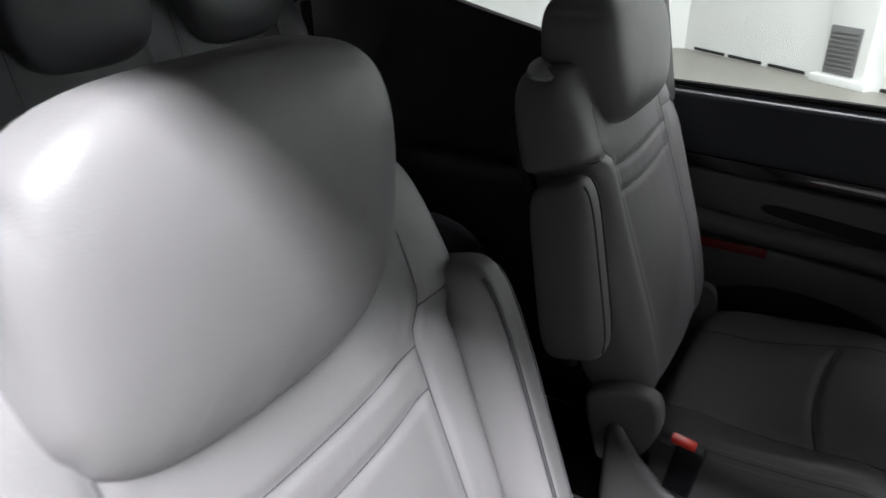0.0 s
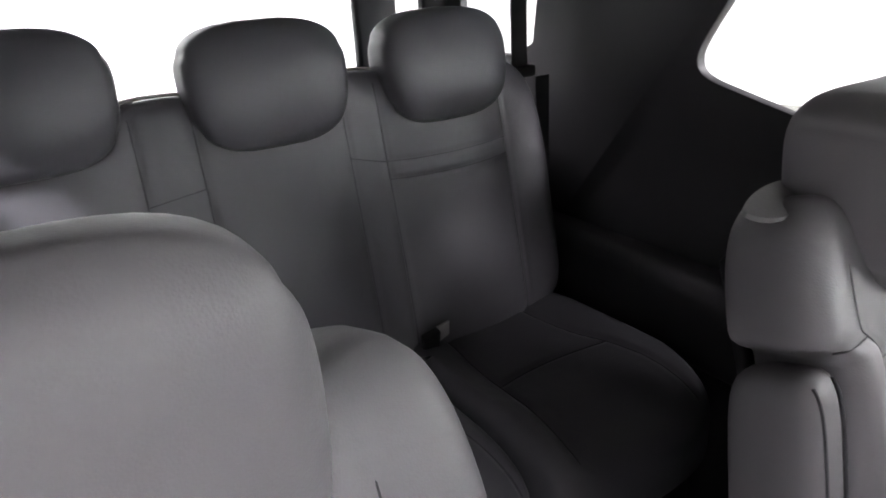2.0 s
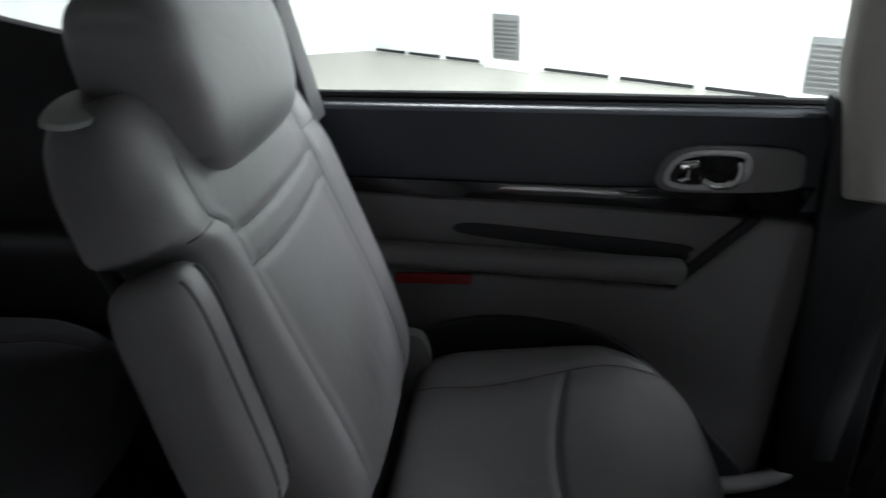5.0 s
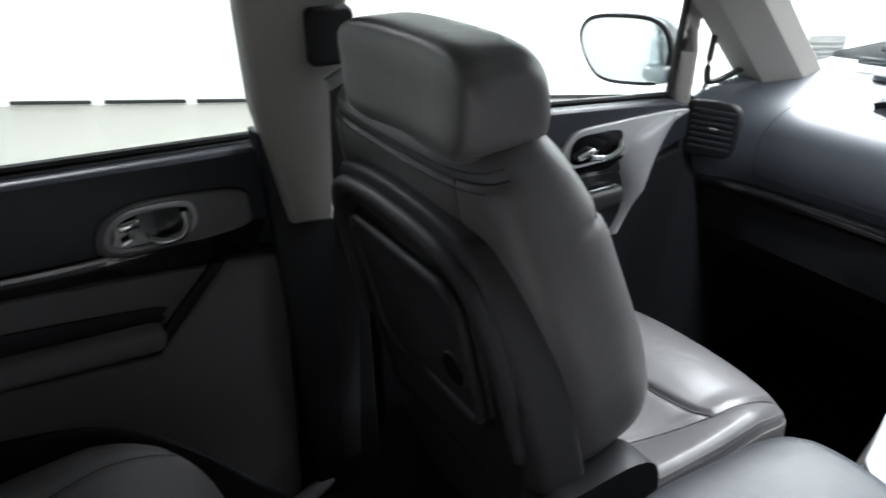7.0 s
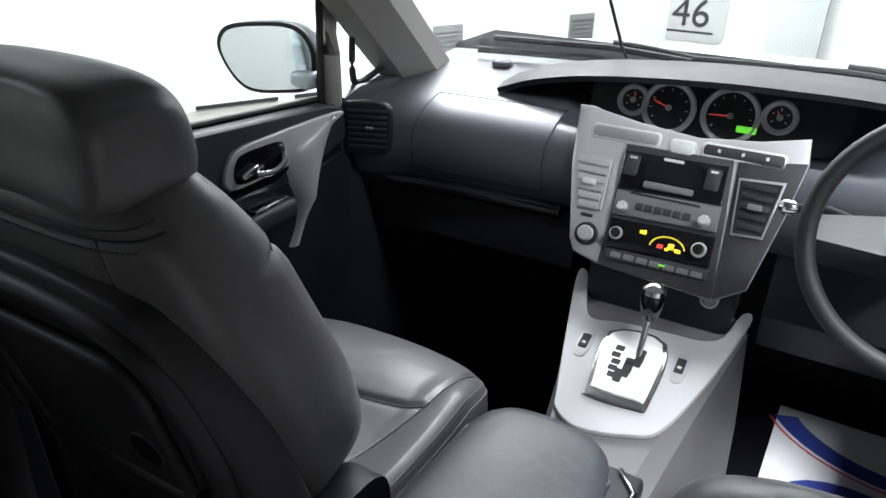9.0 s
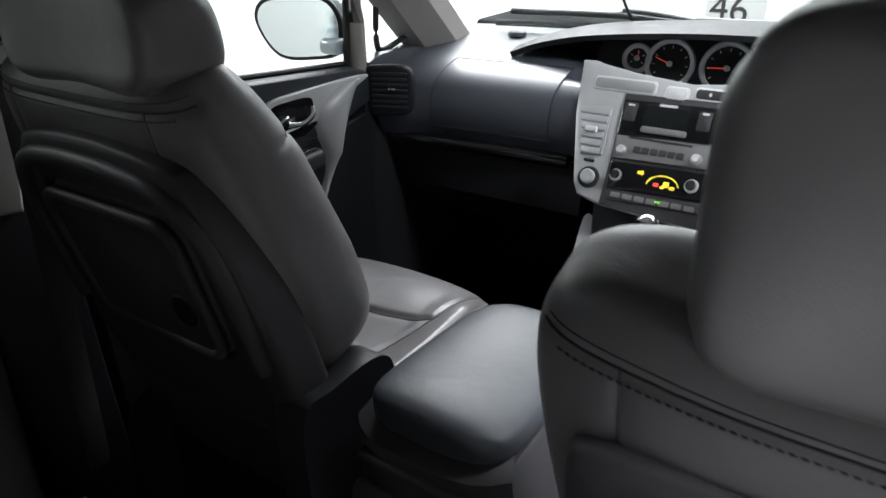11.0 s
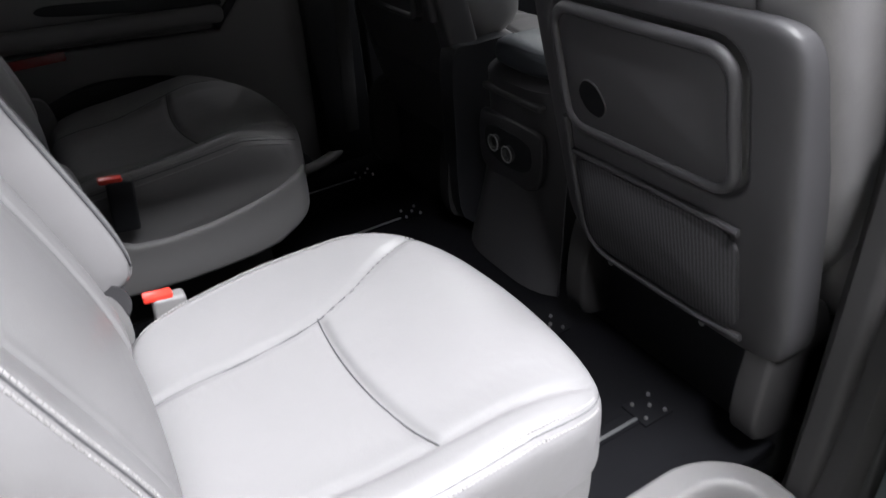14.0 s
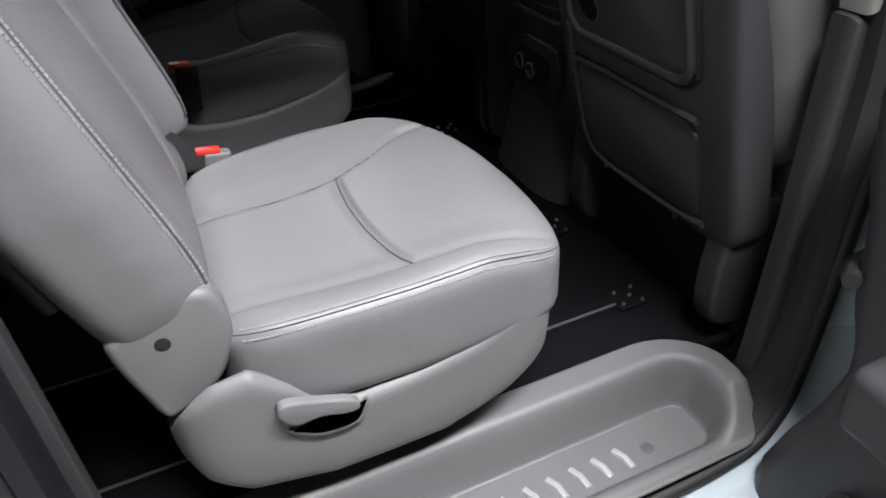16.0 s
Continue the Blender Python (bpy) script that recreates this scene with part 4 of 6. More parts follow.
dpan("door_shell", [(-0.22, -0.06), (0.66, -0.06), (0.66, 0.775), (-0.22, 0.80)], -0.80, 0.03, PLASTIC_DARK)
dpan("outer_skin", [(-0.22, -0.10), (0.72, -0.10), (0.72, 0.765), (-0.22, 0.79)], -0.838, 0.034, PAINT, 0.008, "pale blue painted skin")
dpan("upper_trim", [(-0.21, 0.64), (0.635, 0.60), (0.635, 0.772), (-0.21, 0.796)], -0.77, 0.03, DOOR_TRIM, 0.014, "dark padded upper trim")
dpan("gloss_strip", [(-0.21, 0.645), (-0.21, 0.672), (0.30, 0.652), (0.62, 0.650), (0.60, 0.60), (0.30, 0.615)], -0.739, 0.006, GLOSS, 0.003, "gloss black strip")
dpan("middle_panel", [(-0.21, 0.50), (0.40, 0.455), (0.53, 0.59), (0.30, 0.612), (-0.21, 0.642)], -0.768, 0.028, PLASTIC_DOOR, 0.01, "grey padded middle panel")
dpan("lower_panel", [(-0.21, -0.03), (0.62, -0.03), (0.645, 0.58), (0.545, 0.595), (0.415, 0.455), (-0.21, 0.498)], -0.768, 0.036, PLASTIC_DOOR, 0.012, "grey moulded lower panel")
dpan("diagonal_strip", [(0.40, 0.47), (0.415, 0.455), (0.545, 0.592), (0.525, 0.598)], -0.745, 0.014, PLASTIC_DARK, 0.004)
# pull slot: a dark plate set slightly proud of the middle panel
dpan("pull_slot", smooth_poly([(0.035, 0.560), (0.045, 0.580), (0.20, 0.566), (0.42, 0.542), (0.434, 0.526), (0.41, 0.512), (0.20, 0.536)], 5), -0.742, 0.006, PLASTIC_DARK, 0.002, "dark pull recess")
box("armrest", (-0.745, -0.16, 0.49), (-0.70, 0.43, 0.535), PLASTIC_DOOR, ld, 0.018, 5, rot=(-3, 0, 0))
dpan("red_reflector", rrect(0.145, 0.022, 0.006, -0.02, 0.469, 3), -0.735, 0.006, REFLECTOR, 0.002, "red door reflector")
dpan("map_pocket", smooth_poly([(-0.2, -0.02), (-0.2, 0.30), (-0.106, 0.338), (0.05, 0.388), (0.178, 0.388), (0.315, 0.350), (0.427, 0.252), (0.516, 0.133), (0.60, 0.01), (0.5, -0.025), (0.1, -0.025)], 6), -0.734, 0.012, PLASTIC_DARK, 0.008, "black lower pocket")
bez = dpan("handle_plate", smooth_poly([(0.372, 0.650), (0.375, 0.700), (0.42, 0.722), (0.50, 0.722), (0.585, 0.712), (0.597, 0.680), (0.585, 0.648), (0.47, 0.642)], 5), -0.742, 0.012, PLASTIC, 0.005, "grey handle surround")
HOLE = smooth_poly([(0.384, 0.662), (0.388, 0.694), (0.42, 0.712), (0.487, 0.712), (0.506, 0.700), (0.500, 0.668), (0.44, 0.654)], 5)
dpan("recess", HOLE, -0.7298, 0.0015, GLOSS, 0.0, "", bez)
tube("bezel_rim", [(-0.7275, y, z) for y, z in HOLE], 0.0048, SILVER, bez, 8, True, up=(1, 0, 0))
tube("inner_handle", curve_pts([(-0.722, 0.438, 0.668), (-0.713, 0.455, 0.663), (-0.712, 0.480, 0.665), (-0.715, 0.493, 0.680), (-0.724, 0.494, 0.698)], 5), 0.0062, CHROME, bez, 10)
box("lock_lever", (-0.727, 0.398, 0.690), (-0.714, 0.428, 0.703), CHROME, bez, 0.004, 3, rot=(10, 0, 0))
tube("lock_stem", [(-0.722, 0.412, 0.69), (-0.718, 0.414, 0.675), (-0.720, 0.400, 0.668)], 0.004, CHROME, bez, 8)
box("name_strip", (-0.742, 0.40, 0.632), (-0.738, 0.50, 0.637), CHROME, ld, 0.001, 1)
g = dpan("pane", [(-0.23, 0.79), (0.66, 0.775), (0.62, 1.0), (0.55, 1.27), (-0.28, 1.27), (-0.24, 1.0)], -0.80, 0.004, GLASS, 0)
g.visible_shadow = False
tube("window_seal", curve_pts([(-0.785, -0.215, 0.803), (-0.785, 0.2, 0.793), (-0.785, 0.64, 0.778)], 6), 0.008, RUBBER, ld, 8)
# left centre pillar
bp = thing("centre_pillar", (-0.72, 0.70, 0), "centre door pillar with pale upper and dark lower trim", "pillar", "", "structure")
dpan("upper_cover", [(0.655, 0.645), (0.725, 0.635), (0.775, 0.90), (0.79, 1.33), (0.60, 1.33), (0.615, 0.85)], -0.735, 0.045, TRIM, 0.016, "pale warm grey trim", bp)
dpan("lower_cover", [(0.655, -0.05), (0.80, -0.05), (0.79, 0.80), (0.62, 0.80)], -0.765, 0.045, PLASTIC_DARK, 0.012, "", bp)
lb = thing("belt_anchor", (-0.68, 0.74, 0.95), "black seat-belt height adjuster with belt loop", "seat belt")
box("adjuster", (-0.695, 0.70, 0.90), (-0.665, 0.775, 0.985), PLASTIC_DARK, lb, 0.012, 4)
box("belt_loop", (-0.668, 0.715, 0.878), (-0.657, 0.785, 0.900), STEEL, lb, 0.005, 2, rot=(25, 0, 0))
tube("webbing", curve_pts([(-0.662, 0.745, 0.885), (-0.672, 0.735, 0.6), (-0.70, 0.72, 0.1)], 8), 0.022, BELT, lb, 8, flat=0.08, up=(1, 0, 0))


# ---- dashboard ----
dash = thing("dashboard", (0, 1.9, 0.4), "dark grey padded dashboard with central instrument hood", "dashboard")
PROF = curve_pts([(1.735, 0.50), (1.715, 0.545), (1.712, 0.60), (1.735, 0.645), (1.80, 0.678), (1.90, 0.695), (2.05, 0.705), (2.28, 0.715)], 4)
rows = []
for x in np.linspace(-0.77, 0.80, 61):
    push = 0.05 * (1 - ((x + 0.0) / 0.8) ** 2) - 0.035 * math.exp(-((x + 0.77) / 0.10) ** 2)
    dip = 1 / (1 + math.exp(-(x + 0.25) * 60)) / (1 + math.exp((x - 0.34) * 60))
    rows.append([(x, y + push, z - 0.075 * dip * min(max((y - 1.79) / 0.06, 0), 1)) for y, z in PROF])
grid_sheet("dash_pad", rows, DASH, dash, 0.02)
# airbag lid: a faint raised panel on the passenger side
rows = []
for x in np.linspace(-0.60, -0.27, 10):
    push = 0.05 * (1 - (x / 0.8) ** 2)
    rows.append([(x, y + push - 0.0025, z + 0.001) for y, z in PROF[3:19]])
grid_sheet("airbag_lid", rows, DASH, dash, 0.004)
for x in (-0.60, -0.27):
    push = 0.05 * (1 - (x / 0.8) ** 2)
    tube("lid_joint", [(x, y + push - 0.0028, z + 0.001) for y, z in PROF[3:19]], 0.0012, RUBBER, dash, 6)
for q in (PROF[3], PROF[18]):
    tube("lid_joint", [(x, q[0] + 0.05 * (1 - (x / 0.8) ** 2) - 0.0028, q[1] + 0.001) for x in np.linspace(-0.60, -0.27, 10)], 0.0012, RUBBER, dash, 6)
tube("lower_strip", [(x, 1.738 + 0.05 * (1 - (x / 0.8) ** 2) - 0.012, 0.487) for x in np.linspace(-0.74, -0.22, 16)], 0.019, GLOSS, dash, 10, flat=1.0, label="gloss black wood-effect strip")
rows = []
for x in np.linspace(-0.74, -0.18, 8):
    rows.append([(x, 1.755 + 0.05 * (1 - (x / 0.8) ** 2), 0.48), (x, 1.78, 0.36), (x, 1.86, 0.27), (x, 2.0, 0.2)])
grid_sheet("glovebox", rows, PLASTIC_DARK, dash, 0.02, label="black glovebox")
rows = []
for x in np.linspace(0.24, 0.78, 8):
    rows.append([(x, 1.755 + 0.05 * (1 - (x / 0.8) ** 2), 0.50), (x, 1.76, 0.38), (x, 1.84, 0.27), (x, 2.0, 0.2)])
grid_sheet("knee_panel", rows, PLASTIC_DARK, dash, 0.02)
# end vent by the door
EO, EU, EZ = Vector((-0.695, 1.692, 0.628)), Vector((0.93, 0.36, 0)).normalized(), Vector((0, 0, 1))
ev = prism("end_vent", smooth_poly([(-0.062, -0.058), (-0.066, 0.05), (-0.03, 0.066), (0.05, 0.060), (0.060, 0.0), (0.050, -0.056), (0.0, -0.066)], 6), (EO, EU, EZ), 0.022, PLASTIC_DARK, dash, 0.010, 4)
EN = EU.cross(EZ)
for i in range(7):
    prism("slat", rrect(0.096, 0.006, 0.002, 0.0, -0.040 + i * 0.0145, 2), (EO + EN * 0.0225, EU, EZ), 0.004, DOOR_TRIM, ev, 0.001)
prism("vent_tab", rrect(0.020, 0.009, 0.003, 0.008, 0.008, 3), (EO + EN * 0.027, EU, EZ), 0.006, CHROME, ev, 0.002)
# instrument hood: a long brow over the dials
ARC = [(-0.47, 0.712), (-0.38, 0.745), (-0.25, 0.772), (-0.05, 0.792), (0.15, 0.80), (0.38, 0.796), (0.56, 0.765), (0.66, 0.715)]
arc = curve_pts([(x, z, 0) for x, z in ARC], 6)
rows = []
for q in arc:
    k = 1 - ((q[0] - 0.1) / 0.62) ** 2
    rows.append([(q[0], 1.90 + 0.02 - 0.01 * k, q[1] - 0.006), (q[0], 1.955, q[1] + 0.004), (q[0], 2.05, q[1] + 0.006), (q[0], 2.18, q[1] - 0.02), (q[0], 2.27, 0.70)])
# the hood shares the dash skin; black puts its shade into the colour
grid_sheet("instrument_hood", rows, PLASTIC_DARK, dash, 0.014, "black grained hood")
part("hood_infill", [(x, 2.09, z) for x, z in [(q[0], q[1] - 0.008) for q in arc]] + [(q[0], 2.03, 0.63) for q in arc],
     [(i, i + 1, len(arc) + i + 1, len(arc) + i) for i in range(len(arc) - 1)], PLASTIC_DARK, dash, smooth=False)
# dials
UX, VG = Vector((1, 0, 0)), Vector((0, 0.29, 0.957))
NG = UX.cross(VG)
cl = prism("instrument_panel", smooth_poly([(-0.225, -0.035), (-0.24, 0.085), (-0.1, 0.105), (0.15, 0.112), (0.30, 0.10), (0.27, -0.03), (0.02, -0.05)], 5),
           ((0.0, 2.005, 0.675), UX, VG), 0.003, DIAL, dash, 0.0)


def dial(x, v, r, needle, ticks):
    o = Vector((0, 2.005, 0.675)) + UX * x + VG * v
    d = lathe("dial", [(r, 0.0035), (r, 0.012), (r - 0.004, 0.014), (r - 0.012, 0.012), (r - 0.0125, 0.006), (0.001, 0.0055)], o, NG, DIALRING, cl, 40)
    lathe("dial_face", [(r - 0.012, 0.006), (0.001, 0.0068)], o, NG, DIAL, d, 32)
    for i in range(ticks):
        a = radians(215 - 250 * i / max(ticks - 1, 1))
        c, s = math.cos(a), math.sin(a)
        rr = r - 0.018
        prism("tick", [(c * rr - s * 0.0012, s * rr + c * 0.0012), (c * rr + s * 0.0012, s * rr - c * 0.0012), (c * (rr - 0.006) + s * 0.0012, s * (rr - 0.006) - c * 0.0012), (c * (rr - 0.006) - s * 0.0012, s * (rr - 0.006) + c * 0.0012)],
              (o + NG * 0.0072, UX, VG), 0.0006, PRINT, d, 0)
    a = radians(needle)
    c, s = math.cos(a), math.sin(a)
    prism("pointer", [(-s * 0.0016, c * 0.0016), (s * 0.0016, -c * 0.0016), (c * (r - 0.022) + s * 0.0008, s * (r - 0.022) - c * 0.0008), (c * (r - 0.022) - s * 0.0008, s * (r - 0.022) + c * 0.0008)], (o + NG * 0.009, UX, VG), 0.001, REDGLOW, d, 0)
    lathe("hub", [(0.007, 0.008), (0.007, 0.014), (0.004, 0.015)], o, NG, SILVER, d, 16)
    return d


dial(-0.152, 0.028, 0.038, 80, 5)
dial(0.168, 0.036, 0.038, 120, 5)
dial(-0.068, 0.022, 0.062, 160, 9)
d2 = dial(0.068, 0.024, 0.064, 183, 9)
prism("odometer", rrect(0.042, 0.014, 0.003, 0.108, -0.001, 3), (Vector((0, 2.005, 0.675)) + NG * 0.012, UX, VG), 0.001, GREEN, d2, 0)

# ---- centre stack ----
stack = thing("centre_console", (0.03, 1.5, 0.0), "silver centre console with radio, climate panel and gear selector", "console")
VF = Vector((0, 0.546, 0.8376))
NF = UX.cross(VF)
FO = Vector((0, 1.66, 0.48))


def face(name, poly, off, depth, mat, parent, r=0.002, label=""):
    """A plate on the sloping front of the stack: outline in (x, z)."""
    return prism(name, [(p[0], (p[1] - 0.48) / 0.8376) for p in poly], (FO + NF * off, UX, VF), depth, mat, parent, r, 2, label)


def frect(w, h, r, cx, cz, k=4):
    return rrect(w, h, r, cx, cz, k)


fas = face("fascia", [(-0.217, 0.728), (-0.185, 0.729), (-0.165, 0.724), (-0.08, 0.712), (0.045, 0.702), (0.16, 0.713), (0.245, 0.730), (0.252, 0.69), (0.236, 0.60), (0.205, 0.47), (0.15, 0.44), (-0.09, 0.452), (-0.142, 0.463), (-0.158, 0.485), (-0.20, 0.62)],
           -0.02, 0.025, SILVER, stack, 0.008, "silver painted fascia")
face("stack_panel", [(-0.092, 0.668), (0.122, 0.672), (0.137, 0.56), (0.15, 0.4405), (-0.083, 0.452), (-0.086, 0.56)], 0.005, 0.003, PLASTIC_MID, fas, 0.001)
# dark plate over the silver: the shaded right of the fascia as colour
face("right_wing_shade", [(0.130, 0.672), (0.2505, 0.687), (0.2355, 0.60), (0.2045, 0.471), (0.151, 0.4405), (0.141, 0.56)], 0.005, 0.0025, PLASTIC_MID, fas, 0.001)
# buttons row
for bw, bh, bx, bz in ((0.148, 0.027, -0.10, 0.684), (0.054, 0.029, 0.019, 0.678), (0.158, 0.026, 0.135, 0.683)):
    face("button_frame", frect(bw, bh, 0.008, bx, bz), 0.005, 0.0025, SATIN, fas, 0.001)
face("button_bar", frect(0.14, 0.020, 0.008, -0.10, 0.684), 0.006, 0.003, DIALRING, fas, 0.002)
face("hazard_button", frect(0.046, 0.022, 0.006, 0.019, 0.678), 0.006, 0.004, POST, fas, 0.002)
face("button_bar", frect(0.15, 0.018, 0.006, 0.135, 0.683), 0.006, 0.003, PLASTIC_MID, fas, 0.002)
for i in range(3):
    face("button_mark", frect(0.006, 0.006, 0.001, 0.09 + i * 0.045, 0.683, 1), 0.0092, 0.0005, PRINT, fas, 0)
# left vent
v = face("vent_frame", [(-0.188, 0.634), (-0.112, 0.638), (-0.106, 0.543), (-0.158, 0.539)], 0.006, 0.004, DIALRING, fas, 0.003)
for i in range(6):
    z = 0.548 + i * 0.0155
    w = 0.044 + 0.026 * i / 5
    face("slat", frect(w, 0.0115, 0.002, -0.136 - 0.013 * i / 5, z, 2), 0.0105, 0.003, SILVER, v, 0.001)
face("vent_tab", frect(0.028, 0.011, 0.003, -0.145, 0.588), 0.0135, 0.008, POST, v, 0.002)
# right vent
v = face("vent_frame", [(0.139, 0.645), (0.224, 0.650), (0.209, 0.553), (0.151, 0.550)], 0.0075, 0.004, DIALRING, fas, 0.002)
face("vent_back", [(0.143, 0.641), (0.219, 0.645), (0.206, 0.557), (0.154, 0.554)], 0.0118, 0.0008, PLASTIC_DARK, v, 0)
for i in range(5):
    face("slat", frect(0.045 + 0.004 * i, 0.010, 0.002, 0.18, 0.567 + i * 0.0165, 2), 0.0128, 0.002, PLASTIC_DARK, v, 0.001)
face("vent_tab", frect(0.026, 0.010, 0.003, 0.181, 0.60), 0.0145, 0.007, GRILLE, v, 0.002)


def knob(x, z, r, mat, h=0.018, parent=None, ring=None):
    o = FO + UX * x + VF * ((z - 0.48) / 0.8376)
    k = lathe("knob", [(r, 0.006), (r * 0.96, h), (r * 0.8, h + 0.003), (r * 0.3, h + 0.0025)], o, NF, mat, parent or fas, 24)
    if ring:
        lathe("knob_ring", [(r * 1.45, 0.005), (r * 1.45, 0.012), (r * 1.25, 0.0155), (r * 1.0, 0.013)], o, NF, ring, k, 28)
    return k


knob(-0.122, 0.497, 0.017, SILVER, 0.022, ring=RUBBER)
face("sensor_slot", frect(0.026, 0.006, 0.002, -0.133, 0.530, 2), 0.006, 0.002, RUBBER, fas, 0.001)
# radio
rad = face("radio", [(-0.090, 0.656), (0.117, 0.660), (0.121, 0.594), (-0.085, 0.587)], 0.008, 0.005, GLOSS, stack, 0.003, "black double-height car radio")
face("radio_screen", frect(0.098, 0.032, 0.003, 0.012, 0.632), 0.0132, 0.0008, SCREEN, rad, 0)
face("radio_badge", frect(0.040, 0.005, 0.001, 0.012, 0.652, 1), 0.0132, 0.0006, PRINT, rad, 0)
for x in (-0.068, 0.094):
    b = face("radio_button", frect(0.028, 0.036, 0.004, x, 0.632), 0.0132, 0.003, PLASTIC_MID, rad, 0.0015)
    face("button_mark", frect(0.015, 0.004, 0.001, x, 0.645, 1), 0.0164, 0.0004, PRINT, b, 0)
face("button_rail", frect(0.10, 0.012, 0.004, 0.015, 0.603), 0.0132, 0.004, GRILLE, rad, 0.002)
st = face("radio_lower", [(-0.084, 0.586), (0.123, 0.592), (0.126, 0.548), (-0.081, 0.541)], 0.008, 0.006, GRILLE, stack, 0.004, "grey radio control strip")
face("disc_slot", frect(0.14, 0.004, 0.001, 0.015, 0.584, 1), 0.0142, 0.0008, RUBBER, st, 0)
for i in range(6):
    face("preset_button", frect(0.016, 0.012, 0.002, -0.030 + i * 0.019, 0.563, 2), 0.0142, 0.002, PLASTIC_MID, st, 0.001)
knob(-0.063, 0.557, 0.010, SATIN, 0.026, st, CHROME)
knob(0.099, 0.562, 0.010, SATIN, 0.026, st, CHROME)
# climate panel
cp = face("climate_panel", [(-0.081, 0.536), (0.128, 0.541), (0.131, 0.490), (-0.074, 0.484)], 0.008, 0.005, GLOSS, stack, 0.003, "black climate panel with amber display")
knob(-0.061, 0.510, 0.010, CHROME, 0.024, cp, SATIN)
knob(0.104, 0.514, 0.011, CHROME, 0.024, cp, SATIN)
for (x, z, w, h) in ((-0.008, 0.522, 0.014, 0.006), (-0.004, 0.522, 0.004, 0.009), (0.052, 0.508, 0.012, 0.010), (0.066, 0.503, 0.012, 0.006), (0.045, 0.502, 0.008, 0.005)):
    face("display_mark", frect(w, h, 0.001, x, z, 1), 0.0133, 0.0006, AMBER, cp, 0)
face("display_mark", frect(0.012, 0.007, 0.001, 0.031, 0.505, 1), 0.0133, 0.0006, REDGLOW, cp, 0)
arcp = [(0.045 - 0.034 * math.cos(radians(a)), 0.503 + 0.020 * math.sin(radians(a))) for a in range(0, 171, 10)]
tube("display_arc", [tuple(FO + UX * x + VF * ((z - 0.48) / 0.8376) + NF * 0.0135) for x, z in arcp], 0.0014, AMBER, cp, 6)
bs = face("button_strip", [(-0.074, 0.481), (0.131, 0.487), (0.130, 0.468), (-0.068, 0.463)], 0.008, 0.004, PLASTIC_MID, stack, 0.002)
for i in range(7):
    face("strip_button", frect(0.022, 0.010, 0.002, -0.050 + i * 0.027, 0.473, 2), 0.0122, 0.0015, GRILLE, bs, 0.001)
face("lit_mark", frect(0.012, 0.003, 0.001, 0.045, 0.474, 1), 0.0142, 0.0005, GREEN, bs, 0)
# open bin under the stack, and the tunnel
box("bin", (-0.11, 1.66, 0.34), (0.19, 1.80, 0.46), PLASTIC_DARK, stack, 0.02)
lathe("lighter_socket", [(0.018, 0), (0.018, 0.006), (0.014, 0.007), (0.012, 0.002)], (0.145, 1.655, 0.43), (0, -1, 0.2), STEEL, stack)


def tunnel(u):
    """Half outline of the tunnel at a fraction u from its rear end to its front end."""
    y = 1.22 + 0.50 * u
    zt = 0.248 + 0.118 * u
    xl, xr = -0.045 - 0.095 * u ** 1.3, 0.150 + 0.075 * u ** 1.2
    return [(xl - 0.02, y, -0.1), (xl - 0.012, y, 0.12), (xl, y, zt - 0.015), (xl + 0.012, y, zt), (xr - 0.03, y, zt), (xr, y, zt - 0.03), (xr + 0.02, y, 0.10), (xr + 0.03, y, -0.1)]


grid_sheet("tunnel", [tunnel(u) for u in np.linspace(0, 1, 8)], PLASTIC_DOOR, stack, 0.01, "grey moulded tunnel cover", True)
VP = Vector((0, 0.970, 0.2425))
PO = Vector((0, 1.516, 0.329))


def plate(name, poly, off, depth, mat, parent, r=0.002, label=""):
    return prism(name, [(x, (y - 1.516) / 0.970) for x, y in poly], (PO + UX.cross(VP) * off, UX, VP), depth, mat, parent, r, 3, label)


pl = plate("gear_plate", [tuple(q) for q in smooth_poly([(-0.145, 1.715), (-0.118, 1.60), (-0.062, 1.40), (-0.045, 1.355), (0.005, 1.332), (0.09, 1.352), (0.142, 1.386), (0.187, 1.516), (0.212, 1.63), (0.226, 1.715), (0.205, 1.715), (0.186, 1.640), (0.15, 1.616),
                                                          (0.095, 1.612), (-0.005, 1.604), (-0.065, 1.592), (-0.092, 1.63), (-0.122, 1.715)], 4)], -0.006, 0.010, SILVER, stack, 0.003, "silver gear selector surround")
rim = plate("gate_rim", smooth_poly([(-0.018, 1.566), (0.096, 1.574), (0.108, 1.42), (0.085, 1.398), (-0.002, 1.395), (-0.012, 1.42)], 4), 0.003, 0.010, CHROME, pl, 0.005)
gt = plate("gate", smooth_poly([(-0.010, 1.558), (0.088, 1.566), (0.099, 1.432), (0.080, 1.420), (0.006, 1.418), (-0.003, 1.432)], 4), 0.0125, 0.004, SATIN, pl, 0.001, "polished gear gate")
for x, y, w, h in ((0.056, 1.520, 0.012, 0.028), (0.048, 1.500, 0.022, 0.014), (0.042, 1.485, 0.013, 0.024), (0.036, 1.468, 0.020, 0.013), (0.032, 1.455, 0.011, 0.018)):
    plate("slot", frect(w * 1.35, h * 1.2, 0.002, x + 0.004, y, 1), 0.0162, 0.0012, RUBBER, gt, 0)
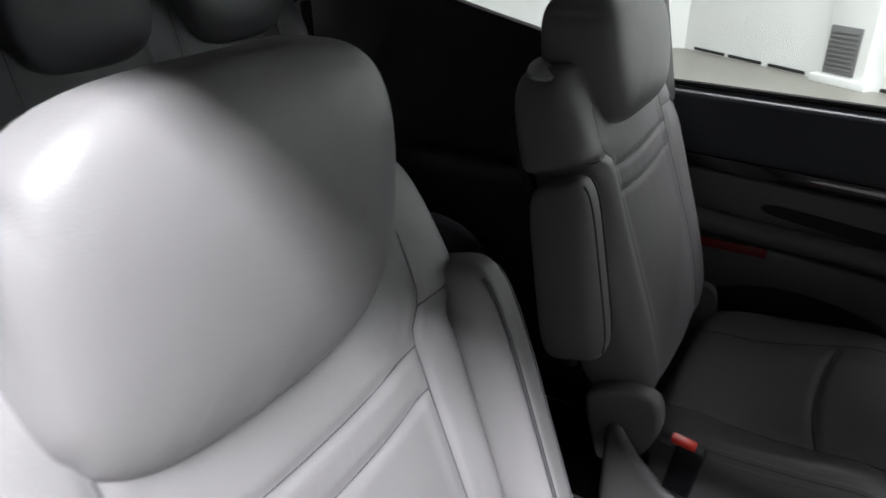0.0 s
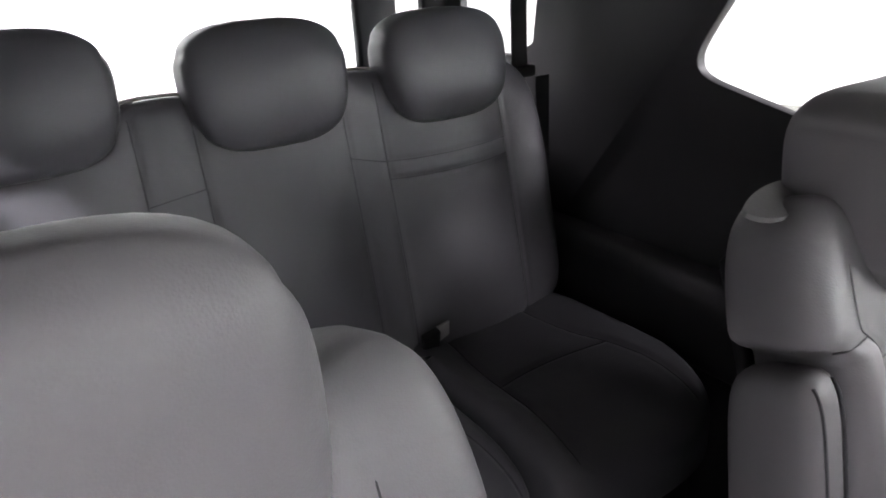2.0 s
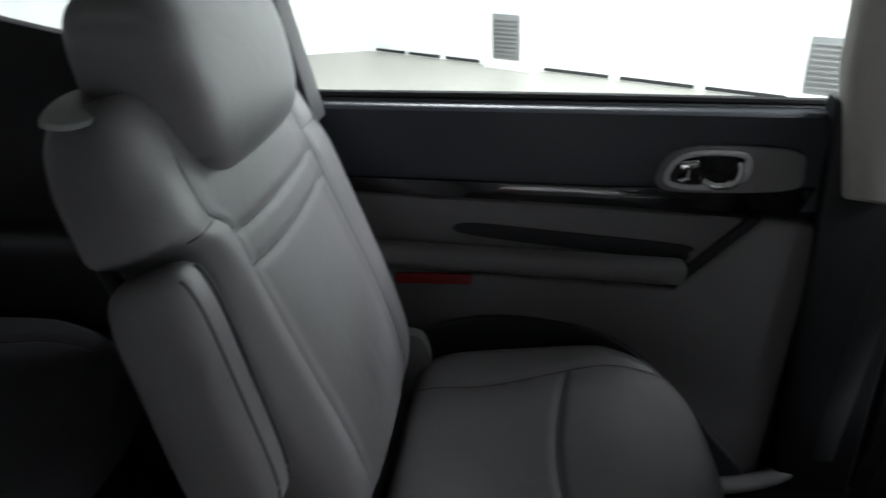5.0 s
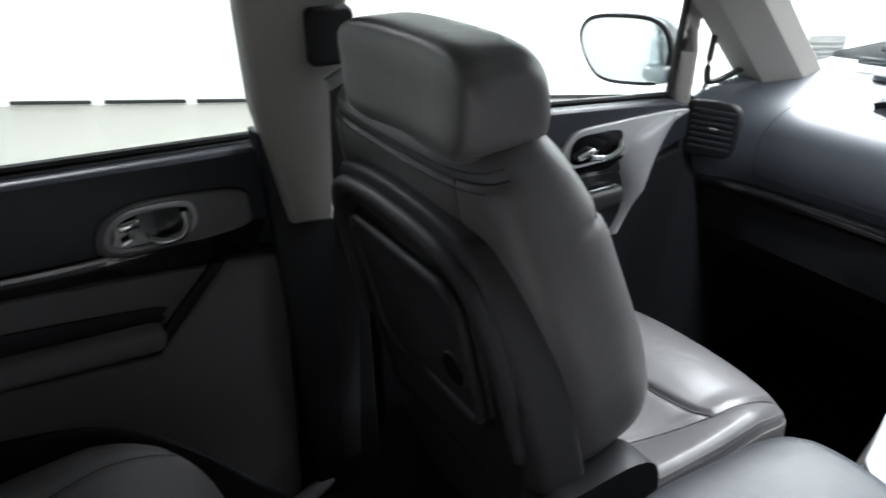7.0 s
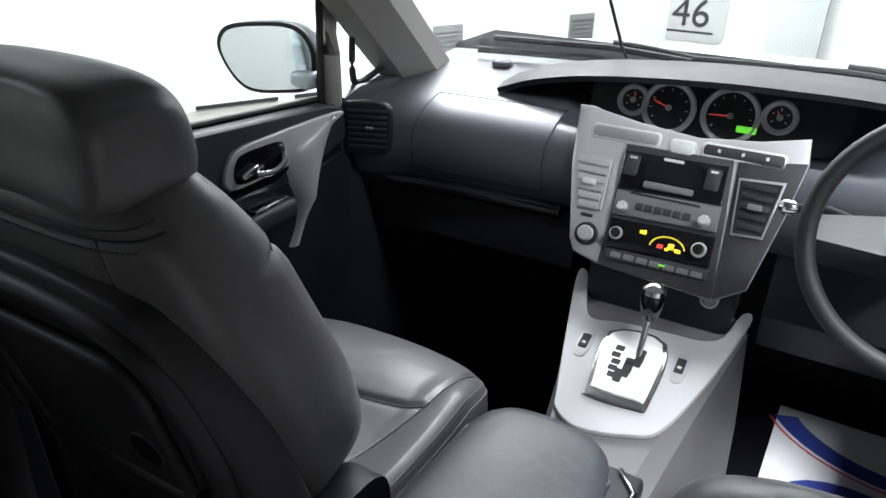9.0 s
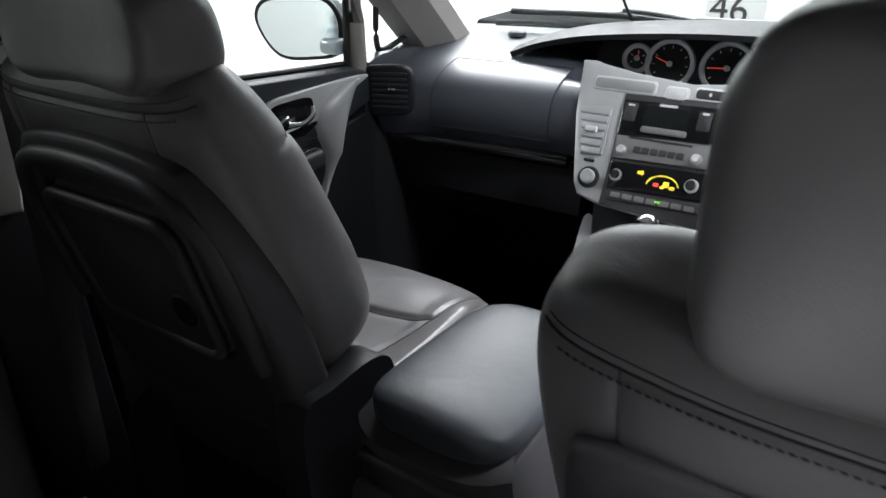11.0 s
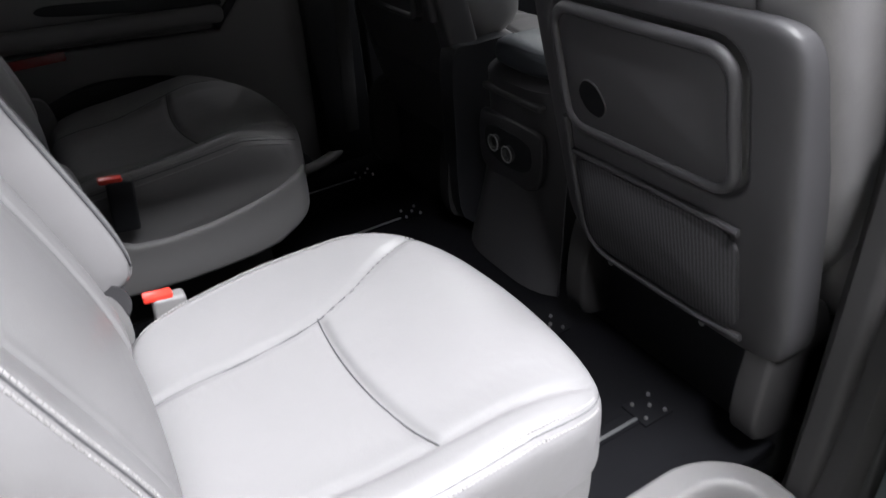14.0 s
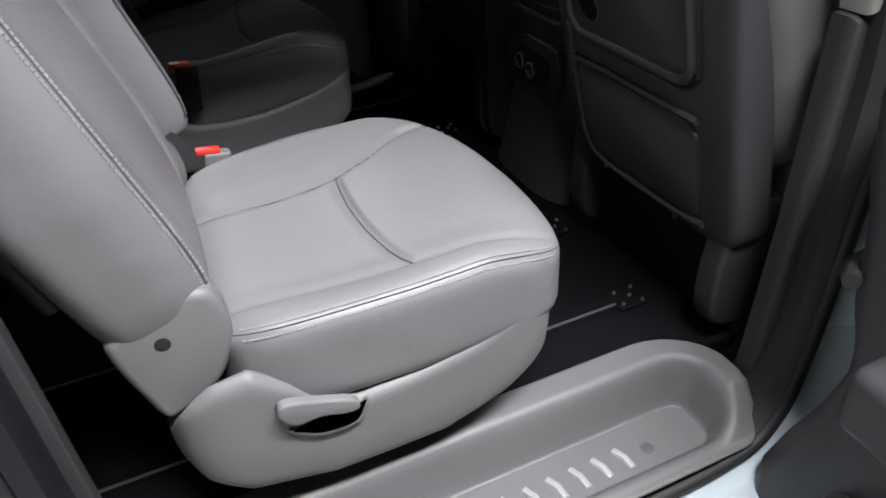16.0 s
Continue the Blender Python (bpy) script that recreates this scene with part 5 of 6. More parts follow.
for i, (x, y) in enumerate(((0.018, 1.525), (0.016, 1.507), (0.021, 1.490), (0.020, 1.474), (0.024, 1.458))):
    plate("position_mark", frect(0.017, 0.013, 0.001, x, y, 1), 0.0164, 0.0006, INK, gt, 0)
for x, y in ((-0.055, 1.525), (0.132, 1.535)):
    sw = plate("switch_frame", smooth_poly([(x - 0.012, y + 0.028), (x + 0.012, y + 0.028), (x + 0.013, y - 0.03), (x, y - 0.042), (x - 0.011, y - 0.03)], 3), 0.003, 0.003, DIALRING, pl, 0.001)
    plate("switch", frect(0.017, 0.036, 0.002, x, y, 2), 0.0055, 0.003, RUBBER, sw, 0.001)
    plate("switch_mark", frect(0.008, 0.006, 0.001, x, y - 0.006, 1), 0.0088, 0.0005, PRINT, sw, 0)
lev = tube("gear_lever", [(0.054, 1.515, 0.335), (0.056, 1.530, 0.38), (0.058, 1.545, 0.44)], 0.0065, CHROME, stack, 12)
lathe("gear_knob", [(0.012, -0.045), (0.017, -0.035), (0.023, -0.012), (0.024, 0.006), (0.021, 0.020), (0.012, 0.028), (0.003, 0.030)], (0.058, 1.546, 0.462), (0.0, 0.12, 1), GLOSS, lev, 24, "black and chrome gear knob")
lathe("knob_cap", [(0.0235, 0.004), (0.0225, 0.019), (0.013, 0.0275), (0.003, 0.0305)], (0.058, 1.546, 0.4625), (0.0, 0.12, 1), CHROME, lev, 24)

# armrest box between the front seats
arm = thing("armrest_box", (0.035, 0.95, 0), "dark leather-topped armrest box between the front seats", "armrest")


def lid(X, Y, Z):
    return 0.035 + 0.108 * X * (1 - 0.06 * Z), 0.945 + 0.155 * Z + 0.01 * (1 - X ** 2) * Z, 0.468 + 0.026 * Y + 0.012 * (1 - X ** 2) * np.clip(Y, 0, 1) - 0.006 * Z


pillow("lid", lid, CONSOLE_SKIN, arm, 4, 5, 80, 60)
rows = []
for x in np.linspace(-0.135, 0.185, 13):
    k = ((x - 0.025) / 0.16) ** 2
    rows.append([(0.025 + (x - 0.025) * w, y + 0.035 * k ** 2, z) for y, z, w in ((1.04, 0.435, 0.68), (0.80, 0.438, 0.70), (0.785, 0.43, 0.71), (0.79, 0.36, 0.74), (0.795, 0.30, 0.78), (0.785, 0.22, 0.80), (0.765, 0.10, 0.90), (0.745, 0.0, 1.0))])
grid_sheet("rear_face", rows, PLASTIC_MID, arm, 0.012)
box("body", (-0.06, 0.81, 0.0), (0.13, 1.08, 0.43), PLASTIC_MID, arm, 0.02)
box("lid_ridge", (-0.07, 0.770, 0.395), (0.125, 0.79, 0.41), PLASTIC_MID, arm, 0.006, 3)
rec = prism("socket_panel", smooth_poly([(-0.085, 0.23), (-0.085, 0.335), (-0.04, 0.35), (0.10, 0.35), (0.13, 0.33), (0.12, 0.235), (0.05, 0.205), (-0.02, 0.205)], 5), ((0, 0.784, 0), (1, 0, 0), (0, 0, 1)), 0.012, PLASTIC_MID, arm, 0.005, 3)
prism("socket_recess", smooth_poly([(-0.055, 0.262), (-0.055, 0.315), (0.02, 0.325), (0.09, 0.315), (0.09, 0.262), (0.02, 0.245)], 5), ((0, 0.7718, 0), (1, 0, 0), (0, 0, 1)), 0.0012, PLASTIC_DARK, rec, 0)
for x, z in ((-0.02, 0.29), (0.028, 0.280)):
    lathe("socket", [(0.017, 0.0), (0.017, 0.010), (0.012, 0.0105), (0.010, 0.004)], (x, 0.7705, z), (0, -1, 0), RUBBER, rec, 20)
    tube("socket_ring", [(x + 0.0172 * math.cos(a), 0.7605, z + 0.0172 * math.sin(a)) for a in np.linspace(0, 2 * math.pi, 20, endpoint=False)], 0.0016, GRILLE, rec, 6, True, up=(0, 1, 0))
cup = box("cup_holder", (-0.05, 1.06, -0.1), (0.15, 1.26, 0.30), PLASTIC_DARK, arm, 0.01)
tube("cup_rim", [(0.06, 1.17, 0.305), (0.14, 1.16, 0.305), (0.145, 1.21, 0.305), (0.11, 1.25, 0.305)], 0.004, CHROME, cup, 8)

# ---- steering wheel ----
sw = thing("steering_wheel", (0.46, 1.5, 0.69), "black leather steering wheel with silver spoke insert", "steering wheel")
wa = Vector((0, -0.91, 0.41)).normalized()
wu = Vector((1, 0, 0))
wv = wa.cross(wu).normalized() * -1
wc = Vector((0.465, 1.49, 0.70))
tube("rim", [tuple(wc + wu * (0.188 * math.cos(a)) + wv * (0.188 * math.sin(a))) for a in np.linspace(0, 2 * math.pi, 56, endpoint=False)], 0.0145, RUBBER, sw, 14, True, up=tuple(wa))
lathe("hub", [(0.07, -0.05), (0.085, -0.01), (0.075, 0.012), (0.05, 0.02), (0.01, 0.024)], tuple(wc), tuple(wa), PLASTIC_DARK, sw, 32)
for s, m2 in ((-1, SILVER), (1, SILVER)):
    prism("spoke", [(s * 0.05, 0.03), (s * 0.172, 0.025), (s * 0.178, -0.012), (s * 0.05, -0.035)][::s], (wc, wu, wv * 1), 0.012, m2, sw, 0.004)
prism("spoke", [(-0.022, -0.04), (0.022, -0.04), (0.018, -0.175), (-0.018, -0.175)][::-1], (wc, wu, wv), 0.010, PLASTIC_DARK, sw, 0.004)
tube("column", [tuple(wc - wa * 0.03), tuple(wc - wa * 0.28)], 0.05, PLASTIC_DARK, sw, 16)
sk = tube("stalk", [tuple(wc - wa * 0.09 + wu * -0.05), (0.30, 1.60, 0.68), (0.245, 1.59, 0.675)], 0.008, PLASTIC_DARK, sw, 10)
lathe("stalk_tip", [(0.010, 0.0), (0.013, 0.008), (0.013, 0.022), (0.008, 0.028)], (0.255, 1.59, 0.676), (-1, -0.1, 0), CHROME, sk, 16)

# ---- front passenger door ----
fd = thing("front_door", (-0.78, 1.2, 0), "closed front passenger door with silver pull and dark trim", "car door")


def fpan(name, outline, x, t, mat, r=0.006, label="", parent=None):
    return prism(name, outline, ((x, 0, 0), (0, 1, 0), (0, 0, 1)), t, mat, parent or fd, r, 3, label)


fpan("door_shell", [(0.80, -0.12), (1.75, -0.12), (1.75, 0.66), (1.62, 0.695), (0.80, 0.765)], -0.80, 0.03, PLASTIC_DARK)
fpan("outer_skin", [(0.73, -0.12), (1.75, -0.12), (1.75, 0.645), (1.62, 0.68), (0.73, 0.757)], -0.838, 0.034, PAINT, 0.008, "pale blue painted skin")
fpan("upper_trim", [(0.82, 0.60), (1.48, 0.55), (1.66, 0.60), (1.68, 0.672), (1.60, 0.698), (0.82, 0.768)], -0.77, 0.03, DOOR_TRIM, 0.014, "dark padded upper trim")
fpan("gloss_strip", [(0.82, 0.585), (0.82, 0.612), (1.28, 0.60), (1.46, 0.60), (1.40, 0.575)], -0.739, 0.005, GLOSS, 0.002)
fpan("lower_trim", [(0.82, -0.10), (1.62, -0.10), (1.68, 0.58), (1.48, 0.55), (1.38, 0.572), (0.82, 0.585)], -0.77, 0.027, PLASTIC_DARK, 0.01)
hz = fpan("handle_bezel", smooth_poly([(1.27, 0.602), (1.285, 0.672), (1.40, 0.682), (1.64, 0.675), (1.56, 0.642), (1.50, 0.615), (1.44, 0.602)], 5), -0.741, 0.010, SILVER, 0.004, "silver handle surround")
fpan("recess", smooth_poly([(1.285, 0.612), (1.295, 0.662), (1.36, 0.668), (1.425, 0.660), (1.42, 0.618), (1.36, 0.606)], 5), -0.7305, 0.0015, GLOSS, 0.0, "", hz)
tube("inner_handle", curve_pts([(-0.722, 1.335, 0.618), (-0.712, 1.37, 0.614), (-0.712, 1.405, 0.625), (-0.722, 1.418, 0.642)], 5), 0.007, CHROME, hz, 10)
box("lock_lever", (-0.729, 1.295, 0.622), (-0.716, 1.34, 0.636), CHROME, hz, 0.004, 3, rot=(14, 0, 0))
# crescent pull: broad and rounded above, drawn out to a tail below
inner = np.polyfit((0.672, 0.651, 0.603, 0.56, 0.519, 0.423, 0.40), (1.53, 1.487, 1.430, 1.442, 1.466, 1.436, 1.425), 4)
outer = np.polyfit((0.672, 0.655, 0.59, 0.505, 0.407), (1.612, 1.598, 1.564, 1.514, 1.455), 2)
rows = []
for z in np.linspace(0.672, 0.405, 30):
    ya, yb = float(np.polyval(inner, z)), float(np.polyval(outer, z))
    yb = max(yb, ya + 0.012)
    rows.append([(-0.744 + 0.036 * math.sin(math.pi * u) ** 0.7 * min(1, (yb - ya) / 0.05), ya + (yb - ya) * u, z + 0.004 * math.sin(math.pi * u)) for u in np.linspace(0, 1, 13)])
grid_sheet("pull_handle", rows, SILVER, fd, 0.006, "silver sweeping door pull")
box("armrest", (-0.745, 0.95, 0.50), (-0.69, 1.42, 0.545), PLASTIC_MID, fd, 0.014, 4)
box("window_switch", (-0.735, 1.30, 0.545), (-0.70, 1.40, 0.552), CHROME, fd, 0.003, 2)
g = fpan("pane", [(0.80, 0.765), (1.62, 0.695), (1.60, 0.95), (1.25, 1.27), (0.84, 1.27)], -0.80, 0.004, GLASS, 0)
g.visible_shadow = False
tube("window_seal", [(-0.785, 0.82, 0.772), (-0.785, 1.2, 0.738), (-0.785, 1.62, 0.700)], 0.007, RUBBER, fd, 8)
tube("frame_post", [(-0.775, 1.648, 0.66), (-0.775, 1.655, 0.80), (-0.77, 1.66, 0.93), (-0.76, 1.60, 1.0)], 0.030, TRIM, fd, 10, flat=0.8)
tube("frame_seal", [(-0.780, 1.617, 0.69), (-0.780, 1.627, 0.80), (-0.775, 1.63, 0.93)], 0.009, RUBBER, fd, 8)
tube("frame_rail", curve_pts([(-0.77, 1.62, 0.97), (-0.74, 1.40, 1.17), (-0.71, 1.2, 1.265)], 5), 0.03, TRIM, fd, 10)
ob = prism("kick_panel", [(1.62, -0.13), (2.28, -0.13), (2.28, 0.68), (1.64, 0.62)], ((-0.775, 0, 0), (0, 1, 0), (0, 0, 1)), 0.03, PLASTIC_DARK, None, 0.004)
tagged(ob, "black footwell side lining ahead of the door", "panel", "", "structure")
# exterior mirror
mir = thing("door_mirror", (-0.96, 1.6, 0.79), "pale blue door mirror with rounded glass", "mirror")


def mir_shape(X, Y, Z):
    u, v = 0.120 * X, 0.045 + 0.05 * Y + 0.02 * (1 - X ** 2) * np.clip(Y, 0, 1)
    return -0.922 + 0.93 * u - 0.367 * v, 1.615 + 0.367 * u + 0.93 * v, 0.782 + 0.082 * Z * (1 + 0.08 * X)


pillow("housing", mir_shape, PAINT, mir, 3, 3, 60, 40)
MU, MV = Vector((0.93, 0.367, 0)), Vector((-0.02, 0.06, 1))
MO = Vector((-0.918, 1.608, 0.782))
MOUT = smooth_poly([(-0.122, 0.01), (-0.104, 0.064), (-0.02, 0.079), (0.075, 0.073), (0.116, 0.02), (0.106, -0.058), (0.04, -0.076), (-0.064, -0.07)], 5)
MOUT = [(0.91 * x, 0.92 * z) for x, z in MOUT]
prism("mirror_bezel", [(x * 1.1, z * 1.13) for x, z in MOUT], (MO, MU, MV), 0.014, RUBBER, mir, 0.004)
MIRRORGLASS = material("mirror_glass", (0.92, 0.96, 0.97), 0.02, 1.0, 0, 60, 0.0)
prism("mirror_glass", MOUT, (MO + MU.cross(MV) * 0.0142, MU, MV), 0.002, MIRRORGLASS, mir, 0.0)
box("mirror_arm", (-0.86, 1.60, 0.72), (-0.79, 1.68, 0.76), PAINT, mir, 0.015, 4)

# ---- windscreen, pillars, bonnet ----
ap = thing("windscreen_pillar", (-0.74, 1.9, 0.7), "pale grey windscreen pillar trim with quarter light", "pillar", "", "structure")
rows = []
for s in np.linspace(0, 1, 10):
    y, z, x = 2.13 - 0.80 * s, 0.665 + 0.62 * s, -0.775 + 0.11 * s
    rows.append([(x - 0.03, y - 0.16 + 0.04 * s, z - 0.02), (x + 0.02, y - 0.15 + 0.04 * s, z - 0.012), (x + 0.055, y - 0.06, z), (x + 0.045, y + 0.01, z + 0.01), (x - 0.02, y + 0.03, z + 0.02)])
grid_sheet("cover", rows, TRIM, ap, 0.015, "pale grey cloth-grained cover")
prism("sill_corner", [(1.66, 0.60), (1.66, 0.70), (1.72, 0.715), (1.85, 0.71), (2.1, 0.68), (2.1, 0.60)], ((-0.79, 0, 0), (0, 1, 0), (0, 0, 1)), 0.05, DASH, ap, 0.01)
g = prism("quarter_light", [(1.66, 0.68), (2.0, 0.68), (1.68, 0.95)], ((-0.79, 0, 0), (0, 1, 0), (0, 0, 1)), 0.003, GLASS, ap, 0)
g.visible_shadow = False
tube("quarter_seal", curve_pts([(-0.765, 1.73, 0.83), (-0.765, 1.725, 0.74), (-0.765, 1.75, 0.715), (-0.765, 1.86, 0.735)], 5), 0.008, RUBBER, ap, 8)
rows = []
for s in np.linspace(0, 1, 10):
    y, z, x = 2.13 - 0.80 * s, 0.665 + 0.62 * s, 0.815 - 0.11 * s
    rows.append([(x + 0.03, y - 0.12, z - 0.02), (x - 0.02, y - 0.11, z - 0.012), (x - 0.055, y - 0.04, z), (x - 0.045, y + 0.02, z + 0.01), (x + 0.02, y + 0.04, z + 0.02)])
ob = grid_sheet("windscreen_pillar_right", rows, TRIM, None, 0.015, flip=True)
tagged(ob, "pale grey windscreen pillar trim on the driver side", "pillar", "", "structure")
rows = []
for s in np.linspace(0, 1, 7):
    y, z = 2.28 - 0.98 * s, 0.715 + 0.60 * s
    rows.append([(x, y - 0.12 * (x / 0.8) ** 2, z) for x in np.linspace(-0.78, 0.80, 9)])
g = grid_sheet("windscreen", rows, GLASS, None, 0.004)
tagged(g, "clear laminated windscreen above the dashboard", "windscreen", "", "structure")
g.visible_shadow = False
hood = thing("bonnet", (0, 2.8, 0.6), "pale blue painted bonnet beyond the windscreen", "bonnet")
rows = []
for y, z in ((2.50, 0.69), (2.62, 0.715), (2.78, 0.69), (3.05, 0.62), (3.25, 0.52)):
    rows.append([(x, y - 0.10 * (x / 0.85) ** 2, z - 0.06 * (x / 0.85) ** 4) for x in np.linspace(-0.86, 0.86, 15)])
grid_sheet("panel", rows, PAINT, hood, 0.01)
# real scuttle, stretched forward as a black band for dark reflections on the bonnet
ob = box("cowl", (-0.8, 2.29, 0.60), (0.8, 2.56, 0.722), SHADE_BLACK, None, 0.012)
tagged(ob, "black plastic scuttle at the windscreen foot, lengthened as dark bonnet reflection", "cowl", "", "structure")
for x0, x1, yy in ((-0.62, 0.02, 0.0), (-0.08, 0.62, 0.03)):
    w = thing("wiper", (x1, 2.30, 0.735), "black wiper resting at the foot of the windscreen", "wiper", "wipers on the windscreen")
    tube("arm", curve_pts([(x1, 2.33, 0.735), ((x0 + x1) / 2 + 0.1, 2.305 + yy, 0.765), ((x0 + x1) / 2, 2.275 + yy, 0.775)], 5), 0.009, RUBBER, w, 8)
    tube("blade", [(x0, 2.20 + yy, 0.768), ((x0 + x1) / 2, 2.265 + yy, 0.765), (x1 - 0.05, 2.29 + yy, 0.745)], 0.009, RUBBER, w, 8)
ob = tube("windscreen_edge", [(x, 2.262 - 0.12 * (x / 0.8) ** 2, 0.735) for x in np.linspace(-0.66, 0.70, 15)], 0.010, RUBBER, None, 8)
tagged(ob, "black rubber edge along the foot of the windscreen", "seal", "", "structure")
wire = tube("windscreen_cable", [(-0.235, 2.19, 0.762), (-0.233, 2.13, 0.800), (-0.205, 1.90, 0.942), (-0.16, 1.5, 1.187)], 0.004, RUBBER, None, 8)
tagged(wire, "thin black cable running up the inside of the windscreen", "cable")
# small domed cap on the dash corner
cap = lathe("corner_sensor", [(0.028, 0), (0.026, 0.010), (0.015, 0.018), (0.003, 0.020)], (-0.56, 2.13, 0.712), (0, 0, 1), DASH)
tagged(cap, "small dark dome sensor on the dashboard corner", "sensor")

# paper mat in the driver's footwell
pm = thing("paper_mat", (0.5, 1.95, -0.1), "white paper floor mat printed with blue and red arcs", "floor mat")
prism("sheet", [(0.315, 1.70), (0.72, 1.70), (0.72, 2.13), (0.33, 2.13)], ((0, 0, -0.098), (1, 0, 0), (0, 1, 0)), 0.002, PAPER, pm, 0)


def arc_band(name, cx, cy, r0, r1, a0, a1, mat, z, squash=0.8):
    out = [(cx + r0 * math.cos(radians(a)), cy + squash * r0 * math.sin(radians(a))) for a in np.linspace(a0, a1, 20)]
    out += [(cx + r1 * math.cos(radians(a)), cy + squash * r1 * math.sin(radians(a))) for a in np.linspace(a1, a0, 20)]
    prism(name, out, ((0, 0, z), (1, 0, 0), (0, 1, 0)), 0.0008, mat, pm, 0)


arc_band("blue_arc", 0.62, 2.19, 0.27, 0.33, 205, 320, BLUE, -0.0958)
arc_band("red_line", 0.62, 2.185, 0.337, 0.343, 205, 320, REDPRINT, -0.0958)
arc_band("blue_oval", 0.52, 1.80, 0.095, 0.15, 0, 359, BLUE, -0.0958, 0.6)
arc_band("red_oval", 0.52, 1.80, 0.03, 0.08, 0, 359, REDPRINT, -0.0956, 0.6)


# ---- driver-side rear doorway ----
tray = thing("step_well", (0.76, 0.2, -0.05), "grey moulded entry step with ribbed steel kick plate", "step")
nx, ny = 48, 190
X = np.linspace(0.655, 0.865, nx)
Y = np.linspace(-0.30, 0.731, ny)
rows = []
for y in Y:
    row = []
    s = 1.0 if y < 0.60 else math.sqrt(max(1 - ((y - 0.60) / 0.133) ** 2, 0.01))
    s2 = 1.0 if y < 0.68 else math.sqrt(max(1 - ((y - 0.68) / 0.053) ** 2, 0.01))
    x0, xm = 0.765 - 0.113 * s, 0.765 + 0.111 * s2
    for x in x0 + (X - 0.655) * (xm - x0) / 0.21:
        qx = abs(x - 0.778) - 0.0175
        qy = max(y - 0.632, -0.24 - y)
        d = -(math.hypot(max(qx, 0), max(qy, 0)) + min(max(qx, qy), 0) - 0.066)
        t = min(max(d / 0.036, 0), 1)
        lip = 0.012 - 0.062 * min(max((x - 0.80) / 0.06, 0), 1)
        z = lip - (lip + 0.082) * t * t * (3 - 2 * t)
        row.append((x, y, z))
    rows.append(row)
grid_sheet("tray", rows, PLASTIC_DOOR, tray, 0.006, sharp=0)
kp = prism("kick_plate", rrect(0.062, 0.62, 0.02, 0.79, 0.27, 5), ((0, 0, -0.081), (1, 0, 0), (0, 1, 0)), 0.003, STEEL, tray, 0.001)
for i in range(13):
    y = -0.005 + i * 0.042
    tube("rib", [(0.770, y, -0.0775), (0.790, y + 0.008, -0.0755), (0.812, y + 0.010, -0.0775)], 0.0070, DIALRING, kp, 8)
lathe("plate_stud", [(0.012, 0), (0.012, 0.003), (0.008, 0.0035), (0.007, 0.002)], (0.79, 0.553, -0.078), (0, 0, 1), STEEL, kp, 20)

sill = thing("door_frame", (0.85, 0.2, -0.1), "pale blue painted door frame with black rubber seal", "door frame")
# black seal running down the centre pillar, along the sill and up behind
SEAL = curve_pts([(0.80, 0.62, 1.24), (0.825, 0.735, 0.95), (0.84, 0.80, 0.60), (0.845, 0.80, 0.30), (0.85, 0.785, 0.08), (0.86, 0.745, -0.03), (0.87, 0.64, -0.075), (0.87, 0.3, -0.085), (0.87, -0.10, -0.085),
                  (0.865, -0.20, -0.05), (0.855, -0.245, 0.10), (0.84, -0.25, 0.45), (0.81, -0.26, 0.80), (0.76, -0.30, 1.2)], 8)
tube("seal", [tuple(p) for p in SEAL], 0.013, RUBBER, sill, 10, up=(1, 0, 0))
P = np.array(SEAL)
cen = np.array([0.85, 0.27, 0.4])
out_dir = (P - cen) * np.array([0, 1, 1])
out_dir /= np.linalg.norm(out_dir, axis=1, keepdims=True)
rows = [[tuple(p + o * 0.008 + np.array([0.004, 0, 0])), tuple(p + o * 0.028 + np.array([0.010, 0, 0])), tuple(p + o * 0.05 + np.array([0.030, 0, 0])), tuple(p + o * 0.06 + np.array([0.065, 0, 0])), tuple(p + o * 0.075 + np.array([0.072, 0, 0]))] for p, o in zip(P, out_dir)]
grid_sheet("painted_flange", rows, PAINT, sill, 0.008)
rows = [[tuple(p - o * 0.010 + np.array([-0.004, 0, 0])), tuple(p - o * 0.022 + np.array([-0.02, 0, 0])), tuple(p - o * 0.020 + np.array([-0.06, 0, 0])), tuple(p - o * 0.012 + np.array([-0.10, 0, 0]))] for p, o in zip(P[:46], out_dir[:46])]
grid_sheet("pillar_trim", rows, PILLAR, sill, 0.006)
rows = [[tuple(p - o * 0.010 + np.array([-0.004, 0, 0])), tuple(p - o * 0.022 + np.array([-0.02, 0, 0])), tuple(p - o * 0.018 + np.array([-0.08, 0, 0])), tuple(p - o * 0.0 + np.array([-0.16, 0, 0]))] for p, o in zip(P[72:], out_dir[72:])]
grid_sheet("rear_trim", rows, PLASTIC_DARK, sill, 0.006)
box("striker", (0.872, 0.752, 0.272), (0.90, 0.790, 0.302), RUBBER, sill, 0.008, 3)
tube("striker_hook", curve_pts([(0.885, 0.765, 0.285), (0.912, 0.760, 0.282), (0.922, 0.778, 0.268), (0.918, 0.80, 0.245)], 5), 0.006, RUBBER, sill, 8)
# inner pillar cover, dark below and pale above
cp2 = thing("centre_pillar", (0.78, 0.76, 0), "centre door pillar beside the driver seat, dark grey trim", "pillar", "", "structure")
prism("lower_cover", [(0.735, -0.06), (0.795, -0.06), (0.812, 0.12), (0.815, 0.30), (0.812, 0.60), (0.752, 0.60), (0.752, 0.30), (0.745, 0.12)], ((0.766, 0, 0), (0, 1, 0), (0, 0, 1)), 0.036, PILLAR, cp2, 0.015, 4)
